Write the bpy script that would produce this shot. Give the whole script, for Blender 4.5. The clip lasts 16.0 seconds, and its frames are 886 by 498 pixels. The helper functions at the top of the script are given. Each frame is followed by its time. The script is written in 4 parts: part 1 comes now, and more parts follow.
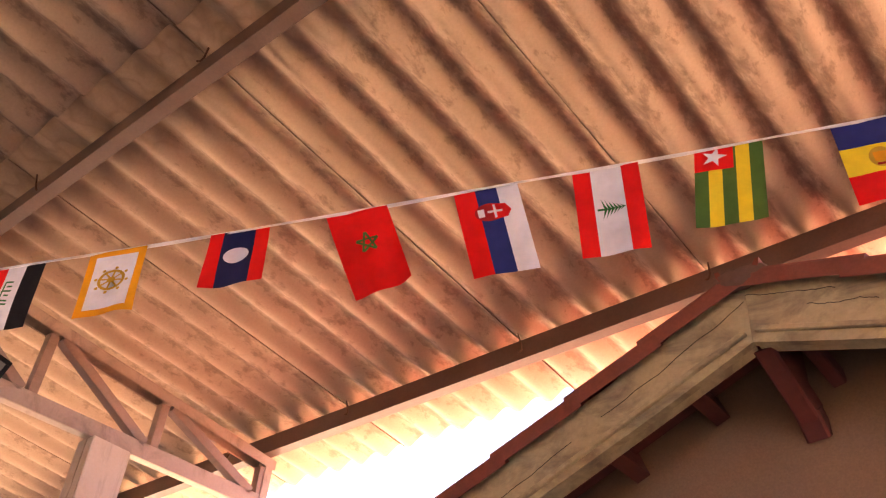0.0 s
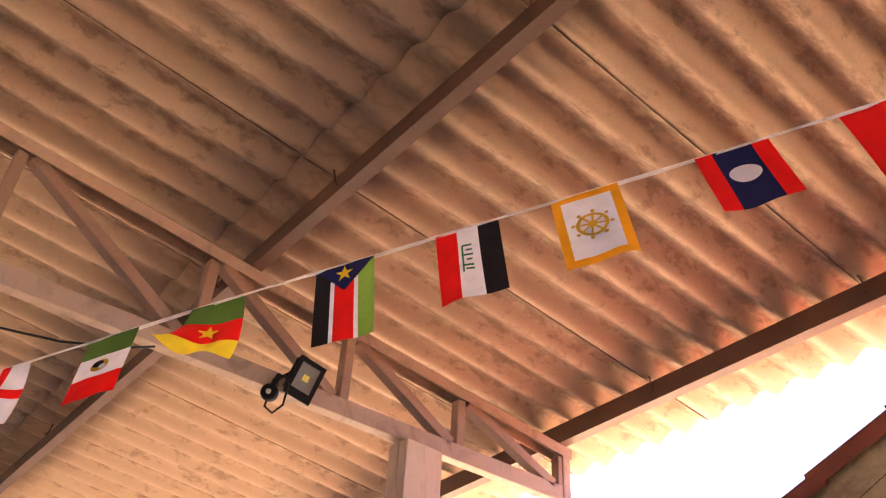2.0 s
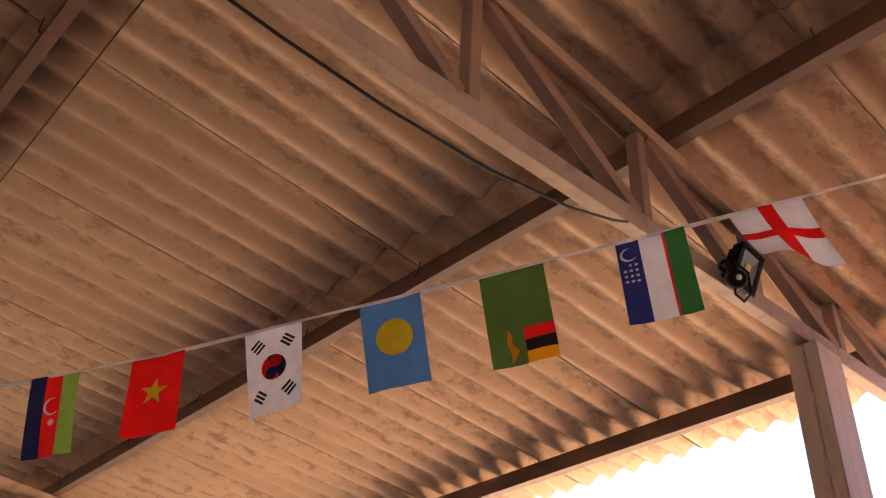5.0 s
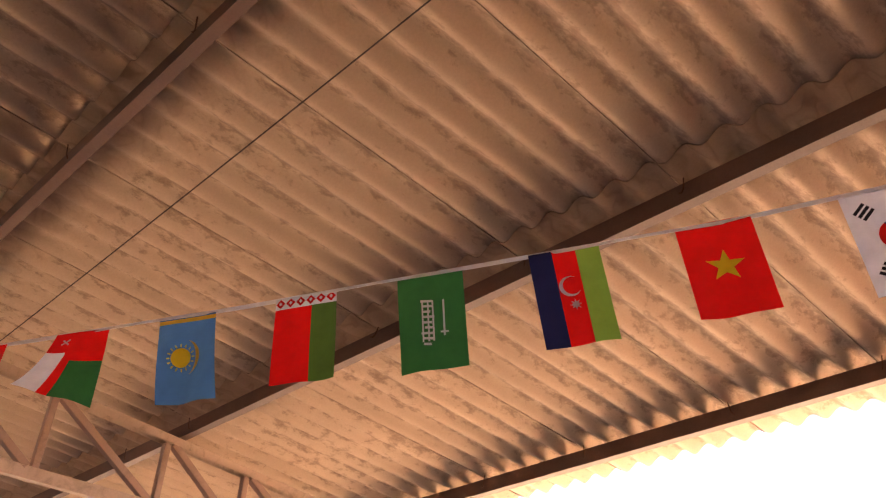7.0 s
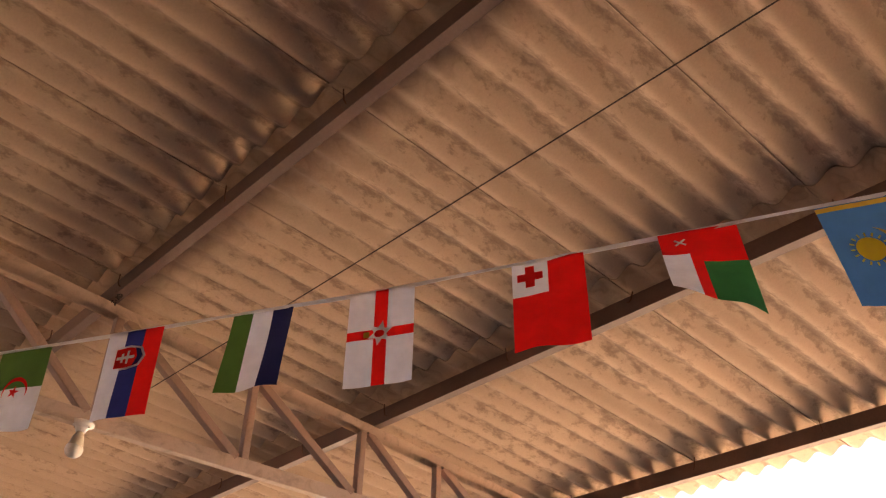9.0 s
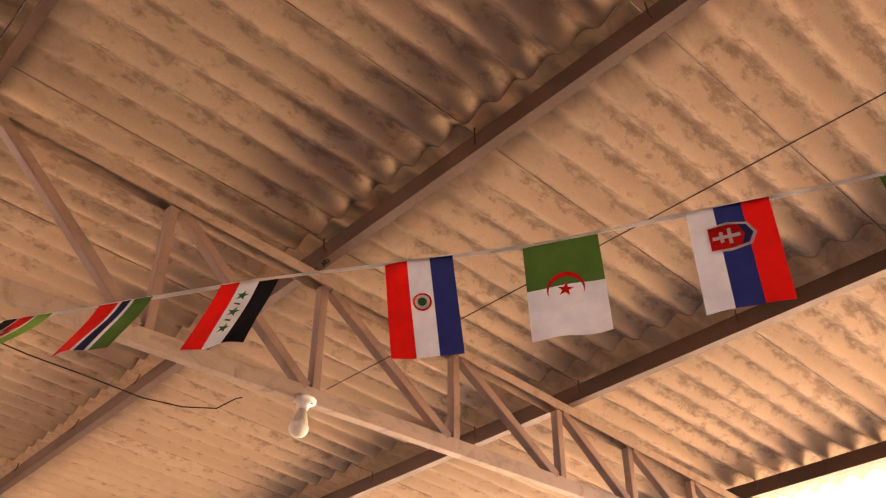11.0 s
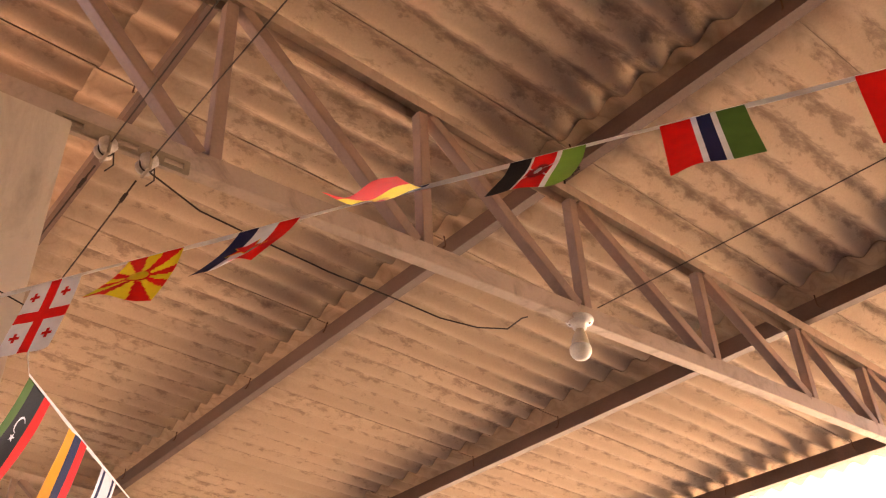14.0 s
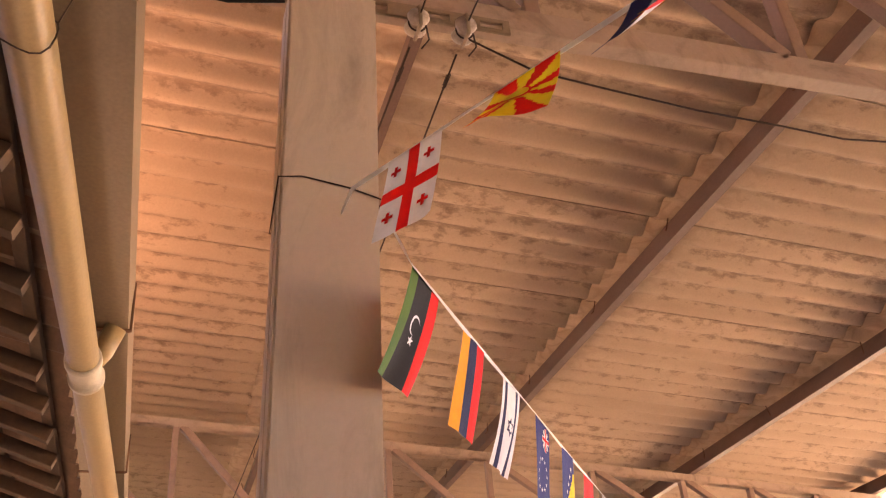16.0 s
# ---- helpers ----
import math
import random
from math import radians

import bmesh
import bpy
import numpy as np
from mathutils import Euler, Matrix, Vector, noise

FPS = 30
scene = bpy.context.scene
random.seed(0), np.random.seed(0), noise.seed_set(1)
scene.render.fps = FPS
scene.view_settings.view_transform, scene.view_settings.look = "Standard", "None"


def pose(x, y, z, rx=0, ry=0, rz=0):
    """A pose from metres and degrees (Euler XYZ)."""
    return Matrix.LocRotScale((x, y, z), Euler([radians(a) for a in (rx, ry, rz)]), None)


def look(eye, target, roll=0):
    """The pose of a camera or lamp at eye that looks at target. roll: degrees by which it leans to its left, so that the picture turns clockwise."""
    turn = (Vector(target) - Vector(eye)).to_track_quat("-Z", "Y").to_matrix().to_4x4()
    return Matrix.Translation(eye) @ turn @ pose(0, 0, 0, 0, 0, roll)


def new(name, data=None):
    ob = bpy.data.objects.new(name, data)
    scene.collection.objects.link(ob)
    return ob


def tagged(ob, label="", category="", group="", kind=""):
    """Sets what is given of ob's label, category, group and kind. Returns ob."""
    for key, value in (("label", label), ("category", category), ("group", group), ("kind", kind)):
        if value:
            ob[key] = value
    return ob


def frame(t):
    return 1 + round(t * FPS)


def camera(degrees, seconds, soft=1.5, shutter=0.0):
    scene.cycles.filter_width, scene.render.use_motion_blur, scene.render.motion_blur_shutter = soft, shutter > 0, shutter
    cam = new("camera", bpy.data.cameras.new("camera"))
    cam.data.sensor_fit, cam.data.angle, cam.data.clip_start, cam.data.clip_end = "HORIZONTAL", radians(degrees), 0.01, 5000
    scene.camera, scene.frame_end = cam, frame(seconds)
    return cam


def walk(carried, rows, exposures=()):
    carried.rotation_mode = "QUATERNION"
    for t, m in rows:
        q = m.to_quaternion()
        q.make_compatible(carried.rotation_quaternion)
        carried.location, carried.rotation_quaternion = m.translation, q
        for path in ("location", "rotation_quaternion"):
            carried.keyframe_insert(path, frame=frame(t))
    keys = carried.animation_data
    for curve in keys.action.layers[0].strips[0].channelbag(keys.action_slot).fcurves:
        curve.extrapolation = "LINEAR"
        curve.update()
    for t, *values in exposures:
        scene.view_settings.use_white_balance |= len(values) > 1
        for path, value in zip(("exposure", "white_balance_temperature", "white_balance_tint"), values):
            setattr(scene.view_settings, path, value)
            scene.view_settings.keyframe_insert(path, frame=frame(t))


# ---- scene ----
cam = camera(51.5, 16.0, 1.2)
METRES, EYE, TILT, LEAN, TURN = 8.520, 1.6, -4.188, -2.175, 41.300
ROWS = [
    (0.0, 0.0, 0.0, 0.0, -1.8, 43.56, -1.9),
    (0.5, -0.0124, 0.0135, 0.0022, 1.55, 43.36, -2.17),
    (1.0, -0.0397, 0.0174, 0.0053, 4.89, 43.2, -2.12),
    (1.5, -0.0699, 0.0181, 0.0059, 7.41, 43.26, -1.7),
    (2.0, -0.0921, 0.0309, 0.0075, 8.73, 43.45, -1.54),
    (2.5, -0.1214, 0.0397, 0.0089, 9.26, 43.44, -1.31),
    (3.0, -0.1609, 0.0391, 0.0118, 9.62, 43.4, -1.03),
    (5.5, -0.3438, 0.0661, 0.0159, 4.95, 39.23, -0.79),
    (6.0, -0.3841, 0.0721, 0.0205, 4.66, 38.54, -0.85),
    (6.5, -0.4146, 0.0871, 0.0208, 4.33, 38.18, -1.01),
    (7.0, -0.4484, 0.0995, 0.0213, 4.3, 38.07, -0.84),
    (7.5, -0.4861, 0.1062, 0.0244, 4.92, 38.01, -1.06),
    (8.0, -0.5226, 0.1238, 0.0246, 5.1, 37.94, -0.89),
    (8.5, -0.5629, 0.1319, 0.0266, 5.44, 38.04, -0.26),
    (9.0, -0.598, 0.142, 0.0285, 6.02, 38.49, 0.17),
    (9.5, -0.629, 0.1573, 0.0286, 6.14, 38.56, 0.51),
    (10.0, -0.666, 0.1636, 0.0311, 6.33, 38.69, 0.67),
    (12.5, -0.8254, 0.2145, 0.0435, 8.21, 40.01, 3.25),
    (13.0, -0.8471, 0.2131, 0.0483, 8.47, 39.7, 3.84),
    (13.5, -0.8606, 0.216, 0.0477, 8.94, 38.88, 4.01),
    (14.0, -0.8715, 0.2284, 0.0482, 10.18, 37.8, 3.82),
    (14.5, -0.8834, 0.2439, 0.0494, 11.46, 37.31, 3.65),
    (15.0, -0.9018, 0.249, 0.0546, 14.13, 36.9, 3.65),
    (15.5, -0.9189, 0.2567, 0.0573, 21.47, 36.58, 4.09),
    (16.0, -0.9186, 0.277, 0.0595, 32.4, 36.43, 4.01),
]
cam_rows = [(t, pose(0, 0, EYE, TILT, LEAN, TURN) @ pose(METRES * x, METRES * y, METRES * z, 90 + pitch, roll, yaw)) for t, x, y, z, yaw, pitch, roll in ROWS]
EXPO = [(0.0, 5.45, 8500, 32), (1.0, 5.35, 8500, 32), (3.0, 5.08, 8100, 25), (5.5, 4.3, 8750, 33), (7.0, 4.68, 8750, 33), (8.5, 4.62, 8500, 30), (9.0, 4.42, 8400, 28), (9.5, 4.85, 8400, 27), (10.0, 4.9, 8400, 27), (12.5, 5.22, 8600, 25), (14.0, 4.92, 8500, 28), (15.0, 4.87, 8500, 30), (16.0, 4.8, 8700, 34)]
walk(cam, cam_rows, EXPO)

# ---- light ----
SUN_ELEV, SUN_AZ = radians(62), radians(150)
world = bpy.data.worlds.new("world")
scene.world = world
world.use_nodes = True
wn = world.node_tree.nodes
sky = wn.new("ShaderNodeTexSky")
sky.sky_type, sky.sun_disc = "NISHITA", False
sky.sun_elevation, sky.sun_rotation = SUN_ELEV, SUN_AZ
sky.dust_density, sky.air_density = 0.3, 0.5
wn["Background"].inputs["Strength"].default_value = 0.05
world.node_tree.links.new(sky.outputs[0], wn["Background"].inputs["Color"])
sun = new("sun", bpy.data.lights.new("sun", "SUN"))
sun.data.energy, sun.data.angle, sun.data.color = 5.0, radians(0.55), (1.0, 0.94, 0.86)
sun_from = Vector((math.sin(SUN_AZ) * math.cos(SUN_ELEV), math.cos(SUN_AZ) * math.cos(SUN_ELEV), math.sin(SUN_ELEV)))
sun.matrix_basis = look(sun_from * 40, (0, 0, 0))


# ---- materials ----
def nodes_of(name):
    m = bpy.data.materials.new(name)
    m.use_nodes = True
    nt = m.node_tree
    return m, nt, nt.nodes["Principled BSDF"]


def add(nt, kind, **inputs):
    n = nt.nodes.new(kind)
    for k, v in inputs.items():
        n.inputs[k.replace("_", " ")].default_value = v
    return n


def ramp(nt, source, stops):
    r = nt.nodes.new("ShaderNodeValToRGB")
    e = r.color_ramp.elements
    e[0].position, e[0].color = stops[0][0], (*stops[0][1], 1)
    e[1].position, e[1].color = stops[-1][0], (*stops[-1][1], 1)
    for p, c in stops[1:-1]:
        q = e.new(p)
        q.color = (*c, 1)
    nt.links.new(source, r.inputs[0])
    return r.outputs[0]


def mix(nt, kind, fac, a, b):
    m = nt.nodes.new("ShaderNodeMix")
    m.data_type, m.blend_type = "RGBA", kind
    for sock, v in ((m.inputs[0], fac), (m.inputs[6], a), (m.inputs[7], b)):
        if isinstance(v, (int, float)):
            sock.default_value = v
        elif isinstance(v, tuple):
            sock.default_value = (*v, 1)
        else:
            nt.links.new(v, sock)
    return m.outputs[2]


def coords(nt, scale=(1, 1, 1), where="Object", shift=True):
    tc = nt.nodes.new("ShaderNodeTexCoord")
    mp = nt.nodes.new("ShaderNodeMapping")
    mp.inputs["Scale"].default_value = scale
    nt.links.new(tc.outputs[where], mp.inputs[0])
    if shift:
        info = nt.nodes.new("ShaderNodeObjectInfo")
        mul = nt.nodes.new("ShaderNodeMath")
        mul.operation = "MULTIPLY"
        mul.inputs[1].default_value = 37.0
        nt.links.new(info.outputs["Random"], mul.inputs[0])
        nt.links.new(mul.outputs[0], mp.inputs["Location"])
    return mp.outputs[0]


def tex(nt, vec, scale, detail=4.0, rough=0.6, distort=0.0):
    n = add(nt, "ShaderNodeTexNoise", Scale=scale, Detail=detail, Roughness=rough, Distortion=distort)
    nt.links.new(vec, n.inputs["Vector"])
    return n.outputs["Fac"]


def bump(nt, bsdf, source, strength=0.3, dist=0.004):
    b = add(nt, "ShaderNodeBump", Strength=strength, Distance=dist)
    nt.links.new(source, b.inputs["Height"])
    nt.links.new(b.outputs[0], bsdf.inputs["Normal"])


def rough_surface(name, base, dark, scale=3.0, fine=60.0, amount=0.6, rough=0.75, stretch=(1, 1, 1), metal=0.0, bumps=0.3, gloss=0.5, dist=0.003, cut=(0.45, 0.72), grain=False, speck=0.12, swirl=0.6):
    """Paint, wood or render with stains at a large and grain at a small size."""
    m, nt, b = nodes_of(name)
    v = coords(nt, stretch)
    big = tex(nt, v, scale, 6, 0.65, swirl)
    small = tex(nt, v if grain else coords(nt), fine, 3, 0.6)
    f = ramp(nt, big, [(cut[0], (0, 0, 0)), (cut[1], (amount,) * 3)])
    c = mix(nt, "MIX", f, base, dark)
    g = ramp(nt, small, [(0.3, (1 - speck,) * 3), (0.7, (1 + speck / 2,) * 3)])
    c = mix(nt, "MULTIPLY", 1.0, c, g)
    nt.links.new(c, b.inputs["Base Color"])
    b.inputs["Roughness"].default_value, b.inputs["Metallic"].default_value = rough, metal
    b.inputs["Specular IOR Level"].default_value = gloss
    bump(nt, b, small, bumps, dist)
    return m


def fibre_cement():
    m, nt, b = nodes_of("fibre_cement")
    tc = nt.nodes.new("ShaderNodeTexCoord")
    sep = nt.nodes.new("ShaderNodeSeparateXYZ")
    nt.links.new(tc.outputs["Object"], sep.inputs[0])
    # stain noise is weighted towards one flank of every wave
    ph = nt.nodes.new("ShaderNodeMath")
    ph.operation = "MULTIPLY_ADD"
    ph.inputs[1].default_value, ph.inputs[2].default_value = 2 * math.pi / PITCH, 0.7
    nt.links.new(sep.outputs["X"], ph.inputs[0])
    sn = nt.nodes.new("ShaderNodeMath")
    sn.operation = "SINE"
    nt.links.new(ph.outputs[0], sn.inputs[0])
    v = coords(nt, (1, 0.5, 1))
    mid = tex(nt, v, 19.0, 8, 0.72, 0.15)
    wide = tex(nt, v, 1.1, 3, 0.5)
    fine = tex(nt, coords(nt, (1, 1, 1)), 90.0, 4, 0.7)
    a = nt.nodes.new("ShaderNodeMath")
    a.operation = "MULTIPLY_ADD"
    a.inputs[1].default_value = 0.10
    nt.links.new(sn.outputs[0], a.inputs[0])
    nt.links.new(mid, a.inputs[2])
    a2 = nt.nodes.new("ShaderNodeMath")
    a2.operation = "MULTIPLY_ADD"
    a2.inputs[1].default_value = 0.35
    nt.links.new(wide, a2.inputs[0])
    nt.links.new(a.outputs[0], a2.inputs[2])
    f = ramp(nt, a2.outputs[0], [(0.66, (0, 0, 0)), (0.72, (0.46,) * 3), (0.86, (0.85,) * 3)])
    # the top of each sheet, sheltered by the lap, has stayed clean
    edge = nt.nodes.new("ShaderNodeMath")
    edge.operation = "MULTIPLY_ADD"
    edge.inputs[1].default_value = 0.9
    nt.links.new(mid, edge.inputs[0])
    nt.links.new(sep.outputs["Y"], edge.inputs[2])
    clean = ramp(nt, edge.outputs[0], [(0.80, (0.12,) * 3), (0.95, (1, 1, 1))])
    f = mix(nt, "MULTIPLY", 1.0, f, clean)
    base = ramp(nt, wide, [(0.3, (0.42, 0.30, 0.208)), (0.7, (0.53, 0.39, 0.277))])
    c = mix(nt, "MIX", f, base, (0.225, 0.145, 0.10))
    # rounded drip marks below the head lap
    drop = tex(nt, coords(nt, (1.0, 0.6, 1.0)), 12.0, 1, 0.4, 0.5)
    blot = ramp(nt, drop, [(0.46, (0, 0, 0)), (0.53, (0.55,) * 3), (0.60, (0.2,) * 3), (0.68, (0.0,) * 3)])
    head = ramp(nt, edge.outputs[0], [(0.45, (1, 1, 1)), (1.35, (0, 0, 0))])
    blot = mix(nt, "MULTIPLY", 1.0, blot, head)
    c = mix(nt, "MIX", blot, c, (0.30, 0.20, 0.135))
    g = ramp(nt, fine, [(0.3, (0.91,) * 3), (0.7, (1.05,) * 3)])
    c = mix(nt, "MULTIPLY", 1.0, c, g)
    nt.links.new(c, b.inputs["Base Color"])
    b.inputs["Roughness"].default_value = 0.9
    bump(nt, b, fine, 0.12, 0.002)
    return m


PITCH, WAVE = 0.177, 0.025
CEMENT = fibre_cement()
# lower cut edge of the sheets, much darker than their faces
SHEETEDGE = rough_surface("dark_sheet_edge", (0.10, 0.066, 0.048), (0.05, 0.034, 0.026), 12, 90, 0.7, 0.95)
STEEL = rough_surface("painted_steel", (0.39, 0.28, 0.21), (0.15, 0.10, 0.07), 3.2, 80, 0.6, 0.55, (1.5, 1.5, 1.5), 0.0, 0.08, cut=(0.5, 0.7), speck=0.07, swirl=1.6)
WEB = rough_surface("web_paint", (0.29, 0.185, 0.135), (0.16, 0.10, 0.07), 3, 80, 0.6, 0.55, (1.5, 1.5, 1.5), 0.0, 0.08, cut=(0.5, 0.7), speck=0.07, swirl=1.2)
PURLIN = rough_surface("primed_steel", (0.15, 0.085, 0.062), (0.09, 0.05, 0.036), 5, 90, 0.6, 0.5, (0.6, 1, 1), 0.0, 0.15)
COLUMN = rough_surface("column_paint", (0.57, 0.46, 0.345), (0.31, 0.24, 0.17), 2.2, 70, 0.7, 0.6, (2.2, 2.2, 0.55), 0.0, 0.05, cut=(0.47, 0.70), speck=0.04, swirl=1.8)
RUST = rough_surface("rusty_iron", (0.16, 0.075, 0.04), (0.06, 0.035, 0.025), 14, 120, 0.8, 0.85)
PORCELAIN = rough_surface("glazed_porcelain", (0.78, 0.75, 0.70), (0.55, 0.50, 0.44), 30, 150, 0.35, 0.25, bumps=0.05)
INSUL = rough_surface("dusty_porcelain", (0.46, 0.38, 0.31), (0.20, 0.14, 0.10), 40, 150, 0.7, 0.45, bumps=0.1)
BLACKP = rough_surface("black_plastic", (0.007, 0.0065, 0.0065), (0.012, 0.012, 0.012), 20, 150, 0.5, 0.6, bumps=0.05, gloss=0.12)
CABLE = rough_surface("black_cable", (0.012, 0.011, 0.010), (0.03, 0.025, 0.02), 30, 150, 0.5, 0.7, gloss=0.2)
WIRE = rough_surface("dull_wire", (0.045, 0.028, 0.02), (0.08, 0.05, 0.035), 30, 150, 0.5, 0.7, gloss=0.2)
ALU = rough_surface("aluminium_reflector", (0.15, 0.14, 0.12), (0.10, 0.095, 0.08), 20, 150, 0.4, 0.35, metal=0.5, bumps=0.1)
LEDCHIP = rough_surface("yellow_phosphor", (0.75, 0.62, 0.12), (0.65, 0.5, 0.1), 60, 200, 0.3, 0.5)
BULBW = rough_surface("opal_plastic", (0.80, 0.74, 0.60), (0.72, 0.64, 0.5), 12, 150, 0.3, 0.35, bumps=0.03)
BULBBASE = rough_surface("cream_plastic", (0.62, 0.52, 0.36), (0.52, 0.42, 0.28), 12, 150, 0.3, 0.4, bumps=0.03)
FASCIA = rough_surface("weathered_cream_paint", (0.50, 0.425, 0.245), (0.22, 0.17, 0.115), 4.5, 45, 0.8, 0.7, (1, 1, 2), 0.0, 0.35, dist=0.004, cut=(0.46, 0.64))
REDWOOD = rough_surface("red_stained_wood", (0.185, 0.042, 0.03), (0.085, 0.028, 0.021), 6, 60, 0.7, 0.6, (1, 0.3, 1), grain=True)
CLAY = rough_surface("clay_tile", (0.25, 0.075, 0.05), (0.15, 0.05, 0.036), 7, 70, 0.7, 0.85)
OLDCLAY = rough_surface("old_clay_tile", (0.20, 0.12, 0.08), (0.10, 0.07, 0.05), 7, 70, 0.7, 0.9)
BATTEN = rough_surface("old_batten_wood", (0.10, 0.06, 0.035), (0.05, 0.03, 0.02), 6, 60, 0.7, 0.8)
MORTAR = rough_surface("old_mortar", (0.17, 0.095, 0.068), (0.11, 0.055, 0.04), 9, 60, 0.7, 0.9)
CRACK = rough_surface("crack_dirt", (0.03, 0.02, 0.014), (0.05, 0.035, 0.025), 30, 120, 0.5, 0.95)
WALLP = rough_surface("ochre_wall_paint", (0.32, 0.20, 0.12), (0.24, 0.15, 0.092), 2.0, 120, 0.5, 0.85)
GUTTER = rough_surface("gutter_paint", (0.25, 0.18, 0.115), (0.17, 0.12, 0.075), 4, 80, 0.5, 0.5, (0.4, 1, 1), 0.0, 0.1)
PVC = rough_surface("yellowed_pvc", (0.36, 0.25, 0.115), (0.25, 0.17, 0.08), 4, 90, 0.5, 0.4, (0.5, 1, 1), 0.0, 0.08)
PVCJ = rough_surface("white_pvc", (0.55, 0.48, 0.36), (0.40, 0.33, 0.23), 9, 90, 0.5, 0.4, bumps=0.08)
BOUNCEM = rough_surface("pale_bounce_strip", (0.66, 0.535, 0.39), (0.56, 0.45, 0.33), 0.3, 20, 0.6, 0.9)
LOWBOUNCE = rough_surface("low_bounce_strip", (0.045, 0.041, 0.037), (0.034, 0.031, 0.028), 0.8, 40, 0.6, 0.9)
SCRUB = rough_surface("dry_scrub", (0.085, 0.07, 0.04), (0.05, 0.045, 0.026), 0.4, 8, 0.7, 0.95)
GROUNDM = rough_surface("worn_concrete", (0.27, 0.225, 0.175), (0.20, 0.165, 0.13), 0.5, 30, 0.6, 0.9)


def cloth(name, col, thin=0.15):
    m, nt, b = nodes_of(name)
    v = coords(nt, (1, 1, 1))
    n = tex(nt, v, 25, 4, 0.6)
    w = add(nt, "ShaderNodeTexWave", Scale=400.0, Distortion=1.0)
    nt.links.new(v, w.inputs["Vector"])
    g = ramp(nt, n, [(0.3, (0.88,) * 3), (0.7, (1.05,) * 3)])
    c = mix(nt, "MULTIPLY", 1.0, col, g)
    nt.links.new(c, b.inputs["Base Color"])
    b.inputs["Roughness"].default_value = 0.7
    b.inputs["Specular IOR Level"].default_value = 0.15
    bump(nt, b, w.outputs["Fac"], 0.12, 0.0005)
    tr = nt.nodes.new("ShaderNodeBsdfTranslucent")
    nt.links.new(c, tr.inputs["Color"])
    ms = nt.nodes.new("ShaderNodeMixShader")
    ms.inputs[0].default_value = thin
    nt.links.new(b.outputs[0], ms.inputs[1])
    nt.links.new(tr.outputs[0], ms.inputs[2])
    nt.links.new(ms.outputs[0], nt.nodes["Material Output"].inputs["Surface"])
    return m


COLOURS = dict(
    red=(0.80, 0.016, 0.013), dred=(0.40, 0.02, 0.02), white=(0.74, 0.72, 0.74), black=(0.014, 0.012, 0.013), navy=(0.016, 0.018, 0.065),
    blue=(0.025, 0.032, 0.15), sky=(0.055, 0.20, 0.42), green=(0.02, 0.15, 0.04), olive=(0.07, 0.15, 0.03), lime=(0.20, 0.38, 0.06),
    yellow=(0.86, 0.64, 0.04), orange=(0.80, 0.33, 0.02), gold=(0.62, 0.36, 0.04), tape=(0.86, 0.84, 0.82))
INK = {k: cloth("cloth_" + k, c) for k, c in COLOURS.items()}
PRINT = {k: cloth("print_" + k, c, 0.02) for k, c in COLOURS.items()}


# ---- mesh helpers ----
def mesh_ob(name, bm, mats, parent=None, label="", smooth=False):
    me = bpy.data.meshes.new(name)
    bm.to_mesh(me)
    bm.free()
    for m in mats if isinstance(mats, (list, tuple)) else [mats]:
        me.materials.append(m)
    if smooth:
        for p in me.polygons:
            p.use_smooth = True
    ob = new(name, me)
    if parent is not None:
        ob.parent = parent
    if label:
        ob["label"] = label
    return ob


def part(name, bm, material, parent, label="", smooth=False):
    return mesh_ob(name, bm, material, parent, label, smooth)


def empty(name, at=(0, 0, 0)):
    e = new(name)
    e.empty_display_size = 0.1
    e.location = at
    return e


def box(bm, a, b, bev=0.0):
    """Axis-aligned box between two corners, with softened edges."""
    a, b = Vector(a), Vector(b)
    r = bmesh.ops.create_cube(bm, size=1.0, matrix=Matrix.Translation((a + b) / 2) @ Matrix.Diagonal((*(b - a), 1)))
    if bev:
        es = {e for v in r["verts"] for e in v.link_edges}
        bmesh.ops.bevel(bm, geom=list(es), offset=bev, segments=2, affect="EDGES")
    return bm


def frame_along(p0, p1, up=(1, 0, 0)):
    """Axes of a bar: along, side (towards up), third."""
    d = (Vector(p1) - Vector(p0)).normalized()
    s = Vector(up)
    s = (s - d * s.dot(d)).normalized()
    return d, s, d.cross(s)


def extrude_profile(bm, p0, p1, pts, up=(1, 0, 0)):
    """A closed profile (a along up, b across) swept from p0 to p1."""
    d, s, w = frame_along(p0, p1, up)
    rings = [[bm.verts.new(Vector(p) + s * a + w * b) for a, b in pts] for p in (p0, p1)]
    n = len(pts)
    for i in range(n):
        bm.faces.new((rings[0][i], rings[0][(i + 1) % n], rings[1][(i + 1) % n], rings[1][i]))
    for ring, flip in ((rings[0], True), (rings[1], False)):
        bm.faces.new(ring[::-1] if flip else ring)
    return bm


def bar(p0, p1, w, h, up=(1, 0, 0), c=0.003):
    """A rectangular tube with small chamfers; w along up, h across."""
    a, b = w / 2, h / 2
    return extrude_profile(bmesh.new(), p0, p1, [(-a + c, -b), (a - c, -b), (a, -b + c), (a, b - c), (a - c, b), (-a + c, b), (-a, b - c), (-a, -b + c)], up)


